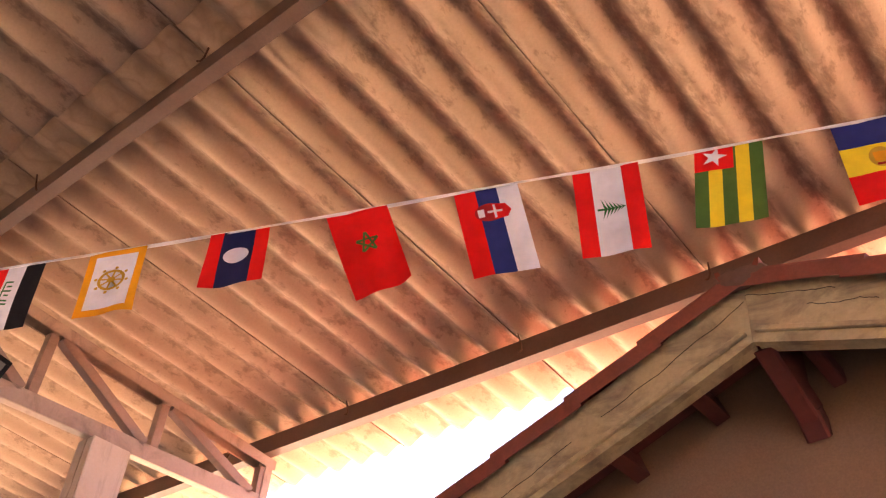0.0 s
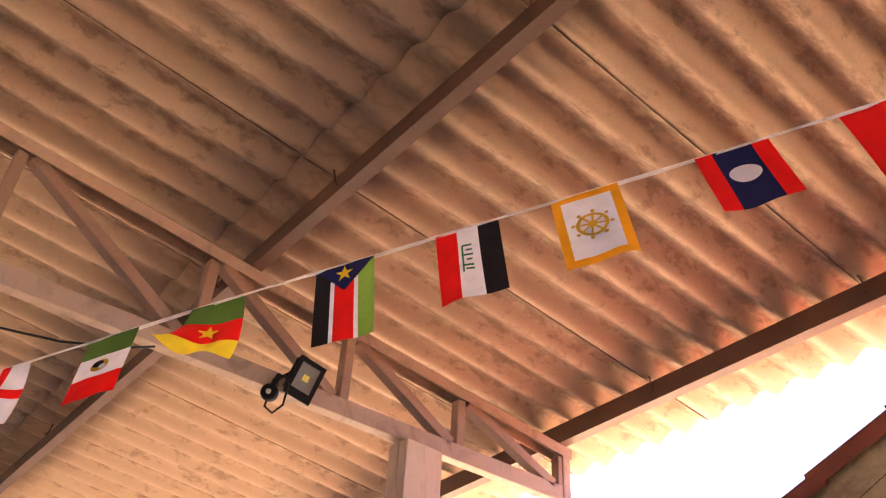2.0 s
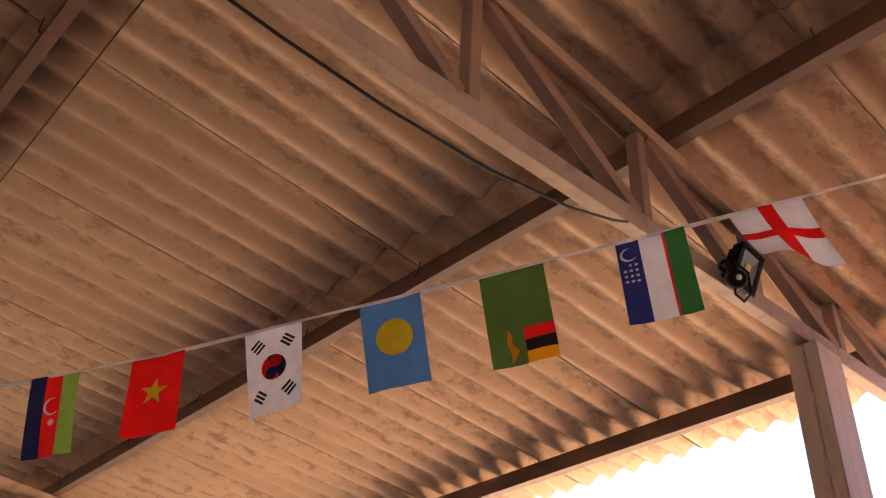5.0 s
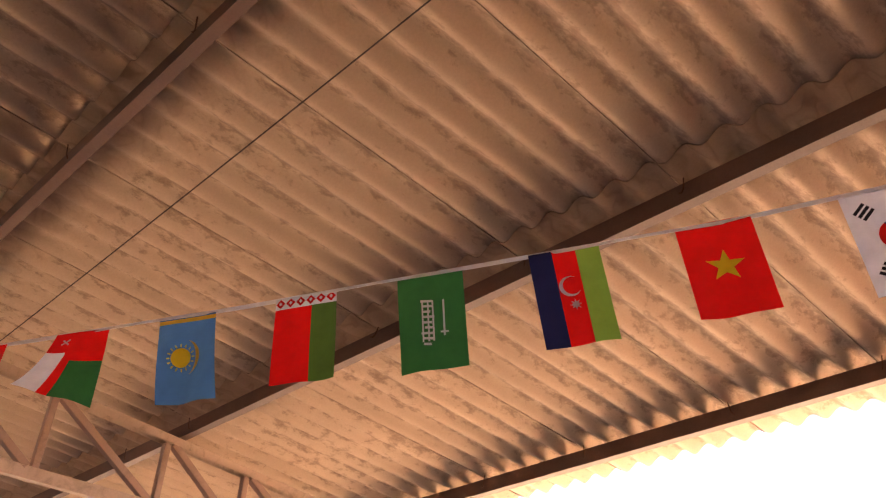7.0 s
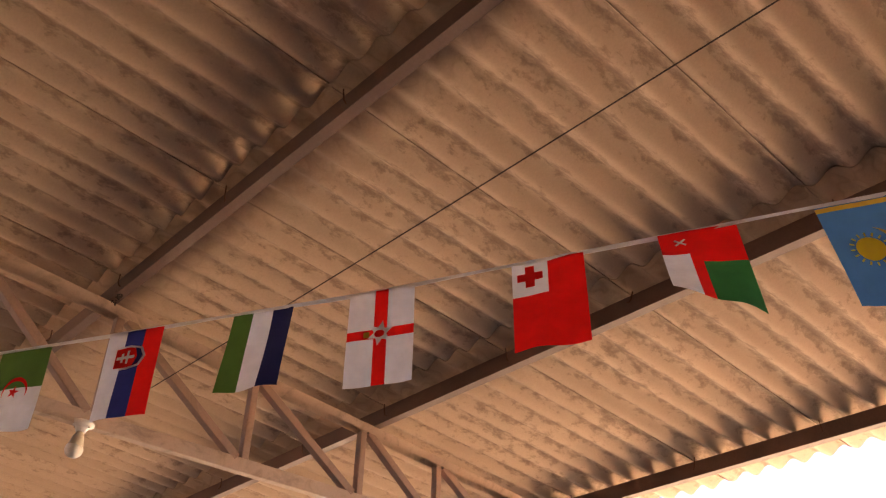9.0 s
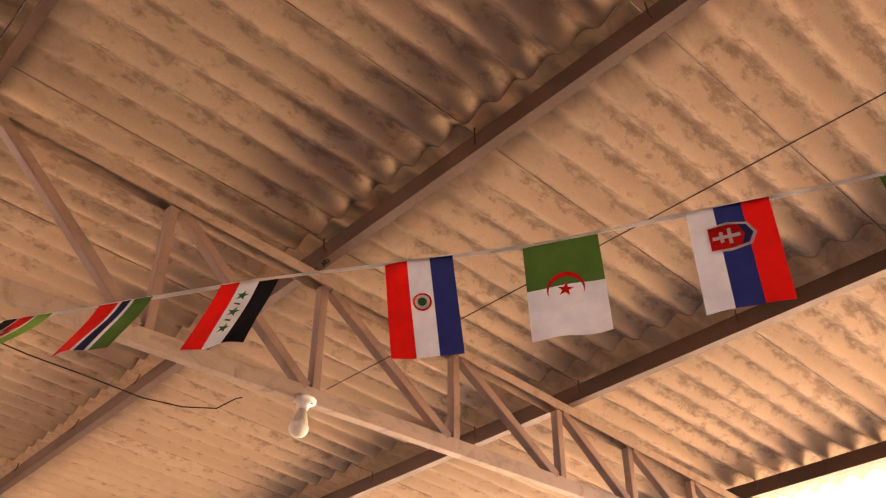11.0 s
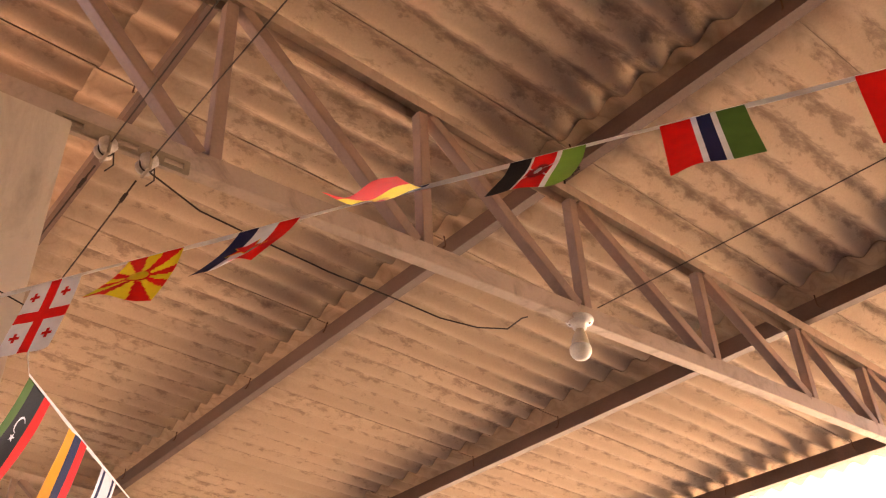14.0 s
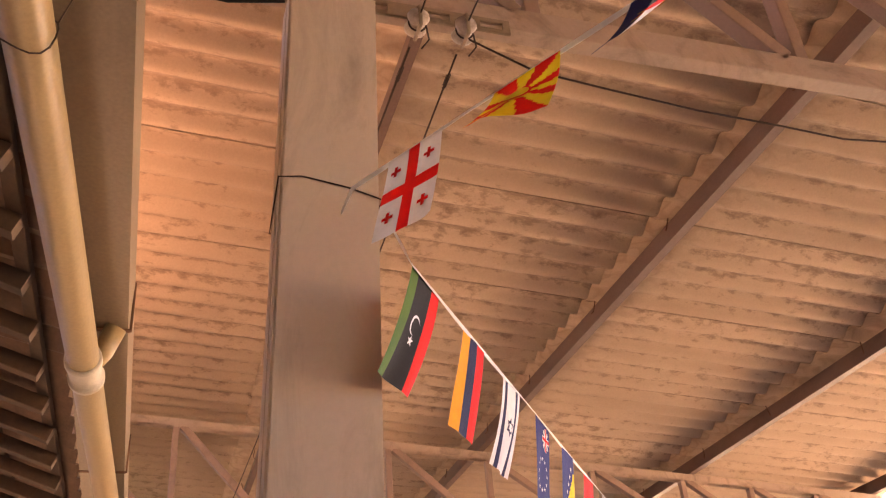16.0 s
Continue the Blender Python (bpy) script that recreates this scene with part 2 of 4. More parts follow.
def channel(p0, p1, w, h, up=(1, 0, 0), t=0.004, lip=0.012):
    """A lipped C channel, its open side towards -up; w along up, h across."""
    a, b = w / 2, h / 2
    return extrude_profile(bmesh.new(), p0, p1, [(-a, -b), (a, -b), (a, b), (-a, b), (-a, b - lip), (-a + t, b - lip), (-a + t, b - t), (a - t, b - t), (a - t, -b + t), (-a + t, -b + t), (-a + t, -b + lip), (-a, -b + lip)], up)


def tube(points, r, seg=8, bm=None):
    """A round wire through points."""
    bm = bm or bmesh.new()
    pts = [Vector(p) for p in points]
    rings = []
    for i, p in enumerate(pts):
        d = (pts[min(i + 1, len(pts) - 1)] - pts[max(i - 1, 0)]).normalized()
        s = d.orthogonal().normalized() if not rings else (last - d * last.dot(d)).normalized()
        last = s
        w = d.cross(s)
        rings.append([bm.verts.new(p + (s * math.cos(2 * math.pi * k / seg) + w * math.sin(2 * math.pi * k / seg)) * r) for k in range(seg)])
    for r0, r1 in zip(rings, rings[1:]):
        for k in range(seg):
            bm.faces.new((r0[k], r0[(k + 1) % seg], r1[(k + 1) % seg], r1[k]))
    bm.faces.new(rings[0][::-1])
    bm.faces.new(rings[-1])
    return bm


def lathe(profile, seg=32, bm=None, m=None):
    """A turned body: (radius, height) pairs round z, placed by m."""
    bm = bm or bmesh.new()
    m = m or Matrix.Identity(4)
    rings = [[bm.verts.new(m @ Vector((r * math.cos(2 * math.pi * k / seg), r * math.sin(2 * math.pi * k / seg), z))) for k in range(seg)] for r, z in profile]
    for r0, r1 in zip(rings, rings[1:]):
        for k in range(seg):
            bm.faces.new((r0[k], r0[(k + 1) % seg], r1[(k + 1) % seg], r1[k]))
    bm.faces.new(rings[0][::-1])
    bm.faces.new(rings[-1])
    return bm


def sag(p0, p1, drop, n=16):
    p0, p1 = Vector(p0), Vector(p1)
    return [p0.lerp(p1, i / n) - Vector((0, 0, 4 * drop * (i / n) * (1 - i / n))) for i in range(n + 1)]


# ---- ground ----
bm = bmesh.new()
bmesh.ops.create_grid(bm, x_segments=40, y_segments=40, size=400)
tagged(mesh_ob("ground", bm, SCRUB), "dry scrub ground reaching to the horizon", "ground", kind="structure")
# unseen pale strip, added as a reflector for grazing light on the roof
bm = bmesh.new()
box(bm, (-60.0, 8.5, -0.02), (40.0, 17.0, 0.04), 0.01)
tagged(mesh_ob("pavement", bm, BOUNCEM), "unseen pale strip added to bounce sunlight up under the roof", "pavement", kind="structure")
bm = bmesh.new()
box(bm, (-20.9, -6.26, -0.02), (14.6, 3.2, 0.05), 0.01)
tagged(mesh_ob("floor", bm, GROUNDM), "worn grey concrete floor under the shed", "floor", kind="structure")
# unseen dark strip, added to keep near bounce off the overhang
bm = bmesh.new()
box(bm, (-60.0, 3.202, -0.02), (40.0, 8.498, 0.03), 0.01)
tagged(mesh_ob("road", bm, LOWBOUNCE), "unseen dark strip added to cut light bounced onto the overhang", "road", kind="structure")

# ---- shed frame ----
SLOPE = 0.0805


def roof_z(y):
    return 4.095 - SLOPE * y


# end walls are unseen, added so light enters mainly from the eave
for nm, x in (("wall_west", -20.85), ("wall_east", 14.42)):
    bm = bmesh.new()
    ring = [(-6.0, 0.0), (3.0, 0.0), (3.0, roof_z(3.0) - 0.03), (-6.2, roof_z(-6.2) - 0.03), (-6.3, 4.5)]
    fs = [[bm.verts.new((x + dx, y, z)) for y, z in ring] for dx in (0, 0.2)]
    bm.faces.new(fs[0][::-1])
    bm.faces.new(fs[1])
    for i in range(5):
        bm.faces.new((fs[0][i], fs[0][(i + 1) % 5], fs[1][(i + 1) % 5], fs[1][i]))
    tagged(mesh_ob(nm, bm, WALLP), "plain ochre end wall, added unseen to block light from the shed's end", "wall", kind="structure")

PURLINS = [2.70, 0.92, -0.92, -2.54, -4.10]
for y in PURLINS:
    z = roof_z(y) - WAVE - 0.008 - 0.052
    h, w = (0.104, 0.05) if y > -2 else (0.075, 0.045)
    p = mesh_ob("purlin", channel((14.35, y, z), (-20.6, y, z), w, h, (0, -1, SLOPE), 0.004, 0.016), PURLIN)
    tagged(p, "brown primed steel channel purlin under the corrugated sheets", "purlin", "roof purlins", "structure")


def truss(name, x, ys, base, rise, label, y_lo=-4.38, y_hi=2.76):
    root = empty(name, (x, 0, 0))
    top = lambda y: roof_z(y) - WAVE - 0.112 - 0.029
    bot = lambda y: base + rise * y
    P = lambda y, z: (0, y, z)
    part("top_chord", channel(P(y_lo, top(y_lo)), P(y_hi, top(y_hi)), 0.055, 0.08, (0, 0, 1), 0.004, 0.0001), STEEL, root)
    part("bottom_chord", bar(P(y_lo, bot(y_lo)), P(y_hi, bot(y_hi)), 0.052, 0.08, (1, 0, 0), 0.003), STEEL, root)
    for y in ys:
        part("upright", bar(P(y, bot(y) + 0.038), P(y, top(y) - 0.03), 0.05, 0.045), WEB, root)
    for a, b in zip(ys, ys[1:]):
        part("diagonal", bar(P(a + 0.045, top(a) - 0.02), P(b - 0.05, bot(b) + 0.035), 0.052, 0.05), WEB, root)
    part("end_post", bar(P(y_hi - 0.03, bot(y_hi) - 0.02), P(y_hi - 0.03, top(y_hi) + 0.02), 0.06, 0.05), STEEL, root)
    tagged(root, label, "roof truss", "roof trusses", "structure")
    return root


truss("roof_truss", -3.67, [-3.30, -2.50, -1.65, -0.87, -0.06, 0.745, 1.425, 2.055, 2.70], 3.402, 0.034, "pale painted steel lattice truss carrying a flood light")
truss("roof_truss", -9.03, [-3.35, -2.52, -1.68, -0.85, 0.02, 0.83, 1.47, 2.10, 2.70], 3.387, 0.007, "pale painted steel lattice truss with a bulb holder beneath")
truss("roof_truss", -14.0, [-4.05, -3.22, -2.45, -1.66, -0.86, 0.02, 0.83, 1.47, 2.10, 2.70], 3.40, 0.01, "pale painted steel lattice truss far down the shed")


def column(x0, x1, y0, y1, z1, label, lean=0.0):
    root = empty("column", ((x0 + x1) / 2, (y0 + y1) / 2 - z1 * math.tan(radians(lean)), 0))
    root.rotation_euler = (radians(-lean), 0, 0)
    w, d = (y1 - y0) / 2, (x1 - x0) / 2
    bm = bmesh.new()
    box(bm, (-d, -w, 0), (d - 0.055, w, z1), 0.004)
    part("back_channel", bm, COLUMN, root)
    bm = bmesh.new()
    box(bm, (d - 0.052, -w, 0), (d, w, z1), 0.005)
    part("front_channel", bm, COLUMN, root)
    bm = bmesh.new()
    for s in (-1, 1):
        for k in range(12):
            z = 0.2 + k * 0.27
            box(bm, (d - 0.058, s * w - 0.002, z), (d - 0.048, s * w + 0.002, z + 0.05), 0.0008)
    part("weld_seam", bm, COLUMN, root, "short weld beads")
    tagged(root, label, "column", "steel columns", "structure")


column(-3.745, -3.62, 1.742, 1.94, 3.425, "pale painted box column of two welded channels under a truss")
column(-9.055, -8.935, -3.165, -2.965, 3.285, "pale stained box column of two welded channels with a wire round it", 1.5)

# ---- gable house beside the shed ----
HX, HZ, HY = -0.90, 3.525, 2.45
PITCH_L, PITCH_R = 0.415, 0.325


def house():
    root = empty("house", (HX, HY, 0))
    # wall with a triangular head, set back under the eaves
    bm = bmesh.new()
    y0, y1 = 0.36, 2.6
    ring = [(-2.1, 0), (2.2, 0), (2.2, HZ - 0.005 - 2.2 * PITCH_R), (0, HZ - 0.005), (-2.1, HZ - 0.005 - 2.1 * PITCH_L)]
    f = [bm.verts.new((x, y0, z)) for x, z in ring]
    g = [bm.verts.new((x, y1, z)) for x, z in ring]
    bm.faces.new(f)
    bm.faces.new(g[::-1])
    for i in range(5):
        bm.faces.new((f[i], g[i], g[(i + 1) % 5], f[(i + 1) % 5]))
    bmesh.ops.recalc_face_normals(bm, faces=bm.faces)
    part("wall", bm, WALLP, root, "plain ochre plaster wall in deep shade")
    for side, k, length in ((-1, PITCH_L, 2.3), (1, PITCH_R, 2.4)):
        ang = math.atan(k)
        d = Vector((side * math.cos(ang), 0, -math.sin(ang)))
        nrm = Vector((side * math.sin(ang), 0, math.cos(ang)))
        apex = Vector((0, 0, HZ))
        # barge board with a thin bead along its lower edge, in two lengths
        bm = bmesh.new()
        n = 40
        prev = None
        for i in range(n + 1):
            s = 0.0008 + (length - 0.001) * i / n
            top = apex + d * s + Vector((0, 0, 0.022 + 0.004 * math.sin(9 * s + side) + 0.004 * math.sin(41 * s) * math.sin(17 * s + side)))
            low = apex + d * s - Vector((0, 0, 0.218 + 0.004 * math.sin(5 * s)))
            q = [bm.verts.new(v) for v in (top, top + Vector((0, 0.028, 0)), low + Vector((0, 0.028, 0)), low)]
            if prev:
                for a in range(4):
                    bm.faces.new((prev[a], prev[(a + 1) % 4], q[(a + 1) % 4], q[a]))
            else:
                bm.faces.new(q)
            prev = q
        bm.faces.new(prev[::-1])
        bmesh.ops.recalc_face_normals(bm, faces=bm.faces)
        board = part("barge_board", bm, FASCIA, root, "cracked cream-painted wooden barge board")
        rc = random.Random(5 + side)
        for s0, s1, drop in (((0.01, 0.62, 0.05), (0.75, 1.5, 0.09)) if side < 0 else ((0.0, 0.30, 0.035), (0.2, 0.42, 0.085), (0.6, 1.3, 0.06))):
            pts, off = [], 0.0
            for i in range(25):
                off += rc.uniform(-0.004, 0.004)
                s = s0 + (s1 - s0) * i / 24
                pts.append(apex + d * s + Vector((0, -0.0004, -drop + off - (0.05 * (s - s0) if side < 0 else 0))))
            part("crack", tube(pts, 0.0014, 5), CRACK, board, "dark open crack")
        a = apex + Vector((0, -0.006, -0.172))
        part("bead", bar(a + d * 0.02, a + d * length, 0.018, 0.02, (0, 1, 0)), FASCIA, root)
        a = apex + Vector((0, 0.04, -0.205))
        part("bottom_batten", bar(a + d * 0.01, a + d * length, 0.07, 0.022, (0, 1, 0)), FASCIA, root)
        # verge tiles lap one over the next up the slope
        step = 0.352
        for i in range(int(length / step) + 1):
            bm = bmesh.new()
            n = 8
            L = step + 0.05
            rows = []
            for j in range(n + 1):
                u = -0.03 + 0.24 * j / n
                h = 0.042 * math.sin(math.pi * min(1, j / n * 1.0)) 
                rows.append((u, h))
            prof = [(-0.036, -0.016), (-0.040, 0.040), (-0.034, 0.052), (-0.02, 0.056)] + [(u, h + 0.034) for u, h in rows[2:]] + [(u, h + 0.008) for u, h in rows[:1:-1]]
            s0 = i * step - (0.0 if i == 0 else 0.02)
            a0, a1 = apex + d * s0 + nrm * 0.0, apex + d * (s0 + L) + nrm * 0.012
            ringa = [bm.verts.new(a0 + Vector((0, u, 0)) + nrm * h) for u, h in prof]
            ringb = [bm.verts.new(a1 + Vector((0, u, 0)) + nrm * (h + 0.004)) for u, h in prof]
            m = len(prof)
            for a in range(m):
                bm.faces.new((ringa[a], ringa[(a + 1) % m], ringb[(a + 1) % m], ringb[a]))
            bm.faces.new(ringa[::-1])
            bm.faces.new(ringb)
            bmesh.ops.recalc_face_normals(bm, faces=bm.faces)
            part("verge_tile", bm, CLAY, root, "red clay verge tile")
        # tiled slope behind the verge
        bm = bmesh.new()
        rows = 20
        grid = []
        for i in range(int(length / step) * 2 + 2):
            s = (i // 2) * step + (i % 2) * (step - 0.002)
            line = []
            for j in range(rows * 3 + 1):
                y = 0.2 + 2.6 * j / (rows * 3)
                h = 0.02 + 0.016 * math.cos(2 * math.pi * y / 0.2) + 0.02 * (i % 2)
                line.append(bm.verts.new(apex + d * s + Vector((0, y, 0)) + nrm * h))
            grid.append(line)
        for r0, r1 in zip(grid, grid[1:]):
            for j in range(len(r0) - 1):
                bm.faces.new((r0[j], r0[j + 1], r1[j + 1], r1[j]))
        part("roof", bm, CLAY, root, "red clay tile slope")
        # soffit boards under the tiles
        bm = bmesh.new()
        for i in range(9):
            s0 = 0.02 + i * length / 9
            p = apex + d * s0 - nrm * (0.012 + 0.003 * (i % 2))
            q = apex + d * (s0 + length / 9 + 0.004) - nrm * (0.012 + 0.003 * (i % 2))
            v = [bm.verts.new(w) for w in (p + Vector((0, 0.03, 0)), q + Vector((0, 0.03, 0)), q + Vector((0, 0.38, 0)), p + Vector((0, 0.38, 0)))]
            w = [bm.verts.new(x.co + nrm * 0.012) for x in v]
            bm.faces.new(v)
            bm.faces.new(w[::-1])
            for a in range(4):
                bm.faces.new((v[a], w[a], w[(a + 1) % 4], v[(a + 1) % 4]))
        bmesh.ops.recalc_face_normals(bm, faces=bm.faces)
        part("soffit", bm, REDWOOD, root, "dark red soffit boards")
        # rafters that carry the overhang, and rails along the wall
        for s in ([0.36, 0.72, 1.10, 1.50, 1.9] if side < 0 else [0.42, 0.85, 1.3, 1.75]):
            p = apex + d * s - nrm * 0.075
            part("purlin_end", bar(p + Vector((0, 0.05, 0)), p + Vector((0, 0.38, 0)), 0.06, 0.10, d), REDWOOD, root)
        for yy in (0.14, 0.29):
            p = apex + Vector((0, yy, 0)) - nrm * 0.034
            part("rafter", bar(p + d * 0.04, p + d * length, 0.05, 0.04, (0, 1, 0)), REDWOOD, root)
    # ridge tiles in mortar along the top
    for i in range(8):
        y = -0.04 + i * 0.36
        bm = bmesh.new()
        arc = [math.pi * k / 10 for k in range(11)]
        prof = [(0.08 * math.cos(a), -0.035 + 0.072 * math.sin(a)) for a in arc] + [(-0.066, -0.035), (-0.04, 0.012), (0.04, 0.012), (0.066, -0.035)]
        extrude_profile(bm, (0, y, HZ + 0.028 + 0.006), (0, y + 0.40, HZ + 0.028), prof)
        bmesh.ops.recalc_face_normals(bm, faces=bm.faces)
        part("ridge_tile", bm, CLAY, root, "rounded red clay ridge tile")
    bm = bmesh.new()
    bmesh.ops.create_icosphere(bm, subdivisions=4, radius=1.0)
    for v in bm.verts:
        c = v.co.copy()
        k = 1 + 0.10 * math.sin(5 * c.x + 2 * c.z) * math.sin(4 * c.y + 1) + 0.05 * math.sin(13 * c.x + 7 * c.z)
        v.co = Vector((c.x * 0.10 * k, -0.016 + c.y * 0.034 * k, HZ + 0.026 + c.z * 0.042 * k))
    part("mortar", bm, MORTAR, root, "rough lump of mortar under the ridge tile", True)
    # ridge beam and its slanting brace
    part("ridge_beam", bar((0, 0.035, HZ - 0.13), (0, 0.38, HZ - 0.13), 0.07, 0.13), REDWOOD, root)
    part("brace", bar((0.012, 0.07, HZ - 0.185), (0.033, 0.335, HZ - 0.335), 0.07, 0.105, c=0.008), REDWOOD, root, "slanting red wooden brace")
    part("brace_foot", bar((0.031, 0.31, HZ - 0.33), (0.036, 0.37, HZ - 0.40), 0.082, 0.075, c=0.01), REDWOOD, root, "stepped foot of the brace")
    part("strut", bar((0.10, 0.19, HZ - 0.13), (0.135, 0.37, HZ - 0.215), 0.05, 0.06, c=0.006), REDWOOD, root)
    tagged(root, "gable end of a house with cream barge boards and red tiles", "house", kind="structure")


house()

# ---- gutter, waste pipe and old tiled eaves on the high side ----
GB = 3.10


def gutter():
    root = empty("gutter", (0, -3.55, GB))
    t = 0.003
    prof = [(-0.13, 0), (0.065, 0), (0.072, 0.17), (0.06, 0.17), (0.06 - t, 0.166), (0.069, 0.166), (0.062, t), (-0.127, t), (-0.127, 0.17), (-0.13, 0.17)]
    x = 2.4
    for L in (3.0, 3.0, 3.0, 3.78, 1.45, 2.9, 2.9):
        bm = bmesh.new()
        r0 = [bm.verts.new((x, a, b)) for a, b in prof]
        r1 = [bm.verts.new((x - L, a, b)) for a, b in prof]
        n = len(prof)
        for i in range(n):
            bm.faces.new((r0[i], r0[(i + 1) % n], r1[(i + 1) % n], r1[i]))
        bm.faces.new(r0)
        bm.faces.new(r1[::-1])
        bmesh.ops.recalc_face_normals(bm, faces=bm.faces)
        part("gutter_length", bm, GUTTER, root)
        x -= L
        bm = bmesh.new()
        box(bm, (x - 0.012, -0.134, -0.005), (x + 0.012, 0.071, -0.001), 0.001)
        box(bm, (x - 0.010, 0.069, -0.004), (x + 0.010, 0.077, 0.18), 0.001)
        part("strap", bm, RUST, root, "dark iron strap")
    tagged(root, "ochre painted sheet-metal box gutter along the eaves", "gutter", kind="structure")


gutter()


def waste_pipe():
    r = 0.05
    root = empty("drain_pipe", (0, -4.042, 2.965))
    root.rotation_euler = (0, 0, radians(-2.4))
    rot = pose(0, 0, 0, 0, -90, 0)
    part("pipe", lathe([(r - 0.004, -2.4), (r, -2.399), (r, 16.0), (r - 0.004, 16.001)], 32, m=rot), PVC, root, "yellowed plastic pipe", True)
    for cx in (10.42, 13.9):
        cp = part("coupling", lathe([(r, cx - 0.085), (r + 0.008, cx - 0.083), (r + 0.009, cx - 0.055), (r + 0.004, cx - 0.052), (r + 0.003, cx + 0.052), (r + 0.009, cx + 0.055), (r + 0.008, cx + 0.083), (r, cx + 0.085)], 32, m=rot), PVCJ, root, "white plastic coupling with two rings", True)
        part("branch", tube([(-cx, 0, 0), (-cx + 0.03, 0.05, 0.05), (-cx + 0.05, 0.085, 0.13)], 0.036, 16), PVC, root, "short branch up to the gutter", True)
    part("tie_wire", tube([(-8.88 + 0.01 * math.cos(a * 3), 0.056 * math.cos(a), 0.056 * math.sin(a)) for a in [i * 0.35 for i in range(20)]] + [(-8.86, 0.08, 0.10), (-8.9, 0.1, 0.15)], 0.002, 6), WIRE, root, "thin tie wire")
    tagged(root, "yellowed plastic drain pipe slung under the gutter", "pipe")


waste_pipe()


def old_eaves():
    root = empty("tiled_roof", (0, -3.78, 3.10))
    k = 0.38
    ang = math.atan(k)
    d = Vector((0, -math.cos(ang), math.sin(ang)))
    nrm = Vector((0, math.sin(ang), math.cos(ang)))
    for i in range(36):
        x = -5.0 - i * 0.32
        part("rafter", bar(Vector((x, 0, 0)), Vector((x, 0, 0)) + d * 2.4, 0.05, 0.06), BATTEN, root)
    for j in range(9):
        p = d * (0.03 + j * 0.27) + nrm * 0.045
        part("batten", bar(p + Vector((-4.6, 0, 0)), p + Vector((-16.6, 0, 0)), 0.05, 0.025, d), BATTEN, root)
    bm = bmesh.new()
    grid = []
    for j in range(9):
        for s in (0, 1):
            o = d * (-0.05 + j * 0.27 + s * 0.265) + nrm * (0.095 - 0.028 * s)
            grid.append([bm.verts.new(o + Vector((14.2 - 36 * i / 720, 0, 0)) + nrm * (0.02 * math.cos(2 * math.pi * i * 0.05 / 0.2))) for i in range(721)])
    for r0, r1 in zip(grid, grid[1:]):
        for i in range(720):
            bm.faces.new((r0[i], r0[i + 1], r1[i + 1], r1[i]))
    part("tiles", bm, OLDCLAY, root, "underside of old clay tiles")
    tagged(root, "underside of old clay tile eaves on wooden battens", "roof", kind="structure")
    # unseen wall, added to close this side; its lower stretches let light in
    bm = bmesh.new()
    box(bm, (-20.6, -6.46, 0), (-9.2, -6.26, 3.8), 0.01)
    box(bm, (-9.2, -6.46, 0), (2.0, -6.26, 4.57), 0.01)
    box(bm, (2.0, -6.46, 0), (14.3, -6.26, 3.8), 0.01)
    tagged(mesh_ob("wall_south", bm, WALLP), "plain ochre wall added unseen behind the eaves, lowered to admit light", "wall", kind="structure")


old_eaves()


# ---- lamps, insulators and wires on the trusses ----
def bulb_holder():
    root = empty("bulb_lamp", (-9.02, -0.90, 3.358))
    m = Matrix.Identity(4)
    part("ceiling_rose", lathe([(0.004, 0), (0.056, 0), (0.058, -0.006), (0.055, -0.016), (0.046, -0.022), (0.036, -0.026), (0.030, -0.036), (0.026, -0.05), (0.022, -0.052), (0.004, -0.050)], 40), PORCELAIN, root, "white glazed porcelain lamp holder", True)
    for a in (0.6, 0.6 + math.pi):
        part("screw", lathe([(0.001, -0.0205), (0.005, -0.0215), (0.005, -0.026), (0.001, -0.027)], 12, m=pose(0.04 * math.cos(a), 0.04 * math.sin(a), 0)), RUST, root)
    b = part("bulb", lathe([(0.004, -0.050), (0.018, -0.052), (0.019, -0.062), (0.025, -0.072), (0.034, -0.105), (0.039, -0.126)], 32), BULBBASE, root, "cream heat sink of an LED bulb", True)
    prof = [(0.039, -0.126)] + [(0.044 * math.cos(a), -0.143 - 0.043 * math.sin(a)) for a in [i * math.pi / 2 / 10 - 0.25 for i in range(11)]] + [(0.0005, -0.1865)]
    part("globe", lathe(prof, 32), BULBW, b, "opal white globe, unlit", True)
    root.rotation_euler = (radians(-4), radians(3), 0)
    tagged(root, "unlit opal LED bulb in a white porcelain holder", "light bulb")


bulb_holder()


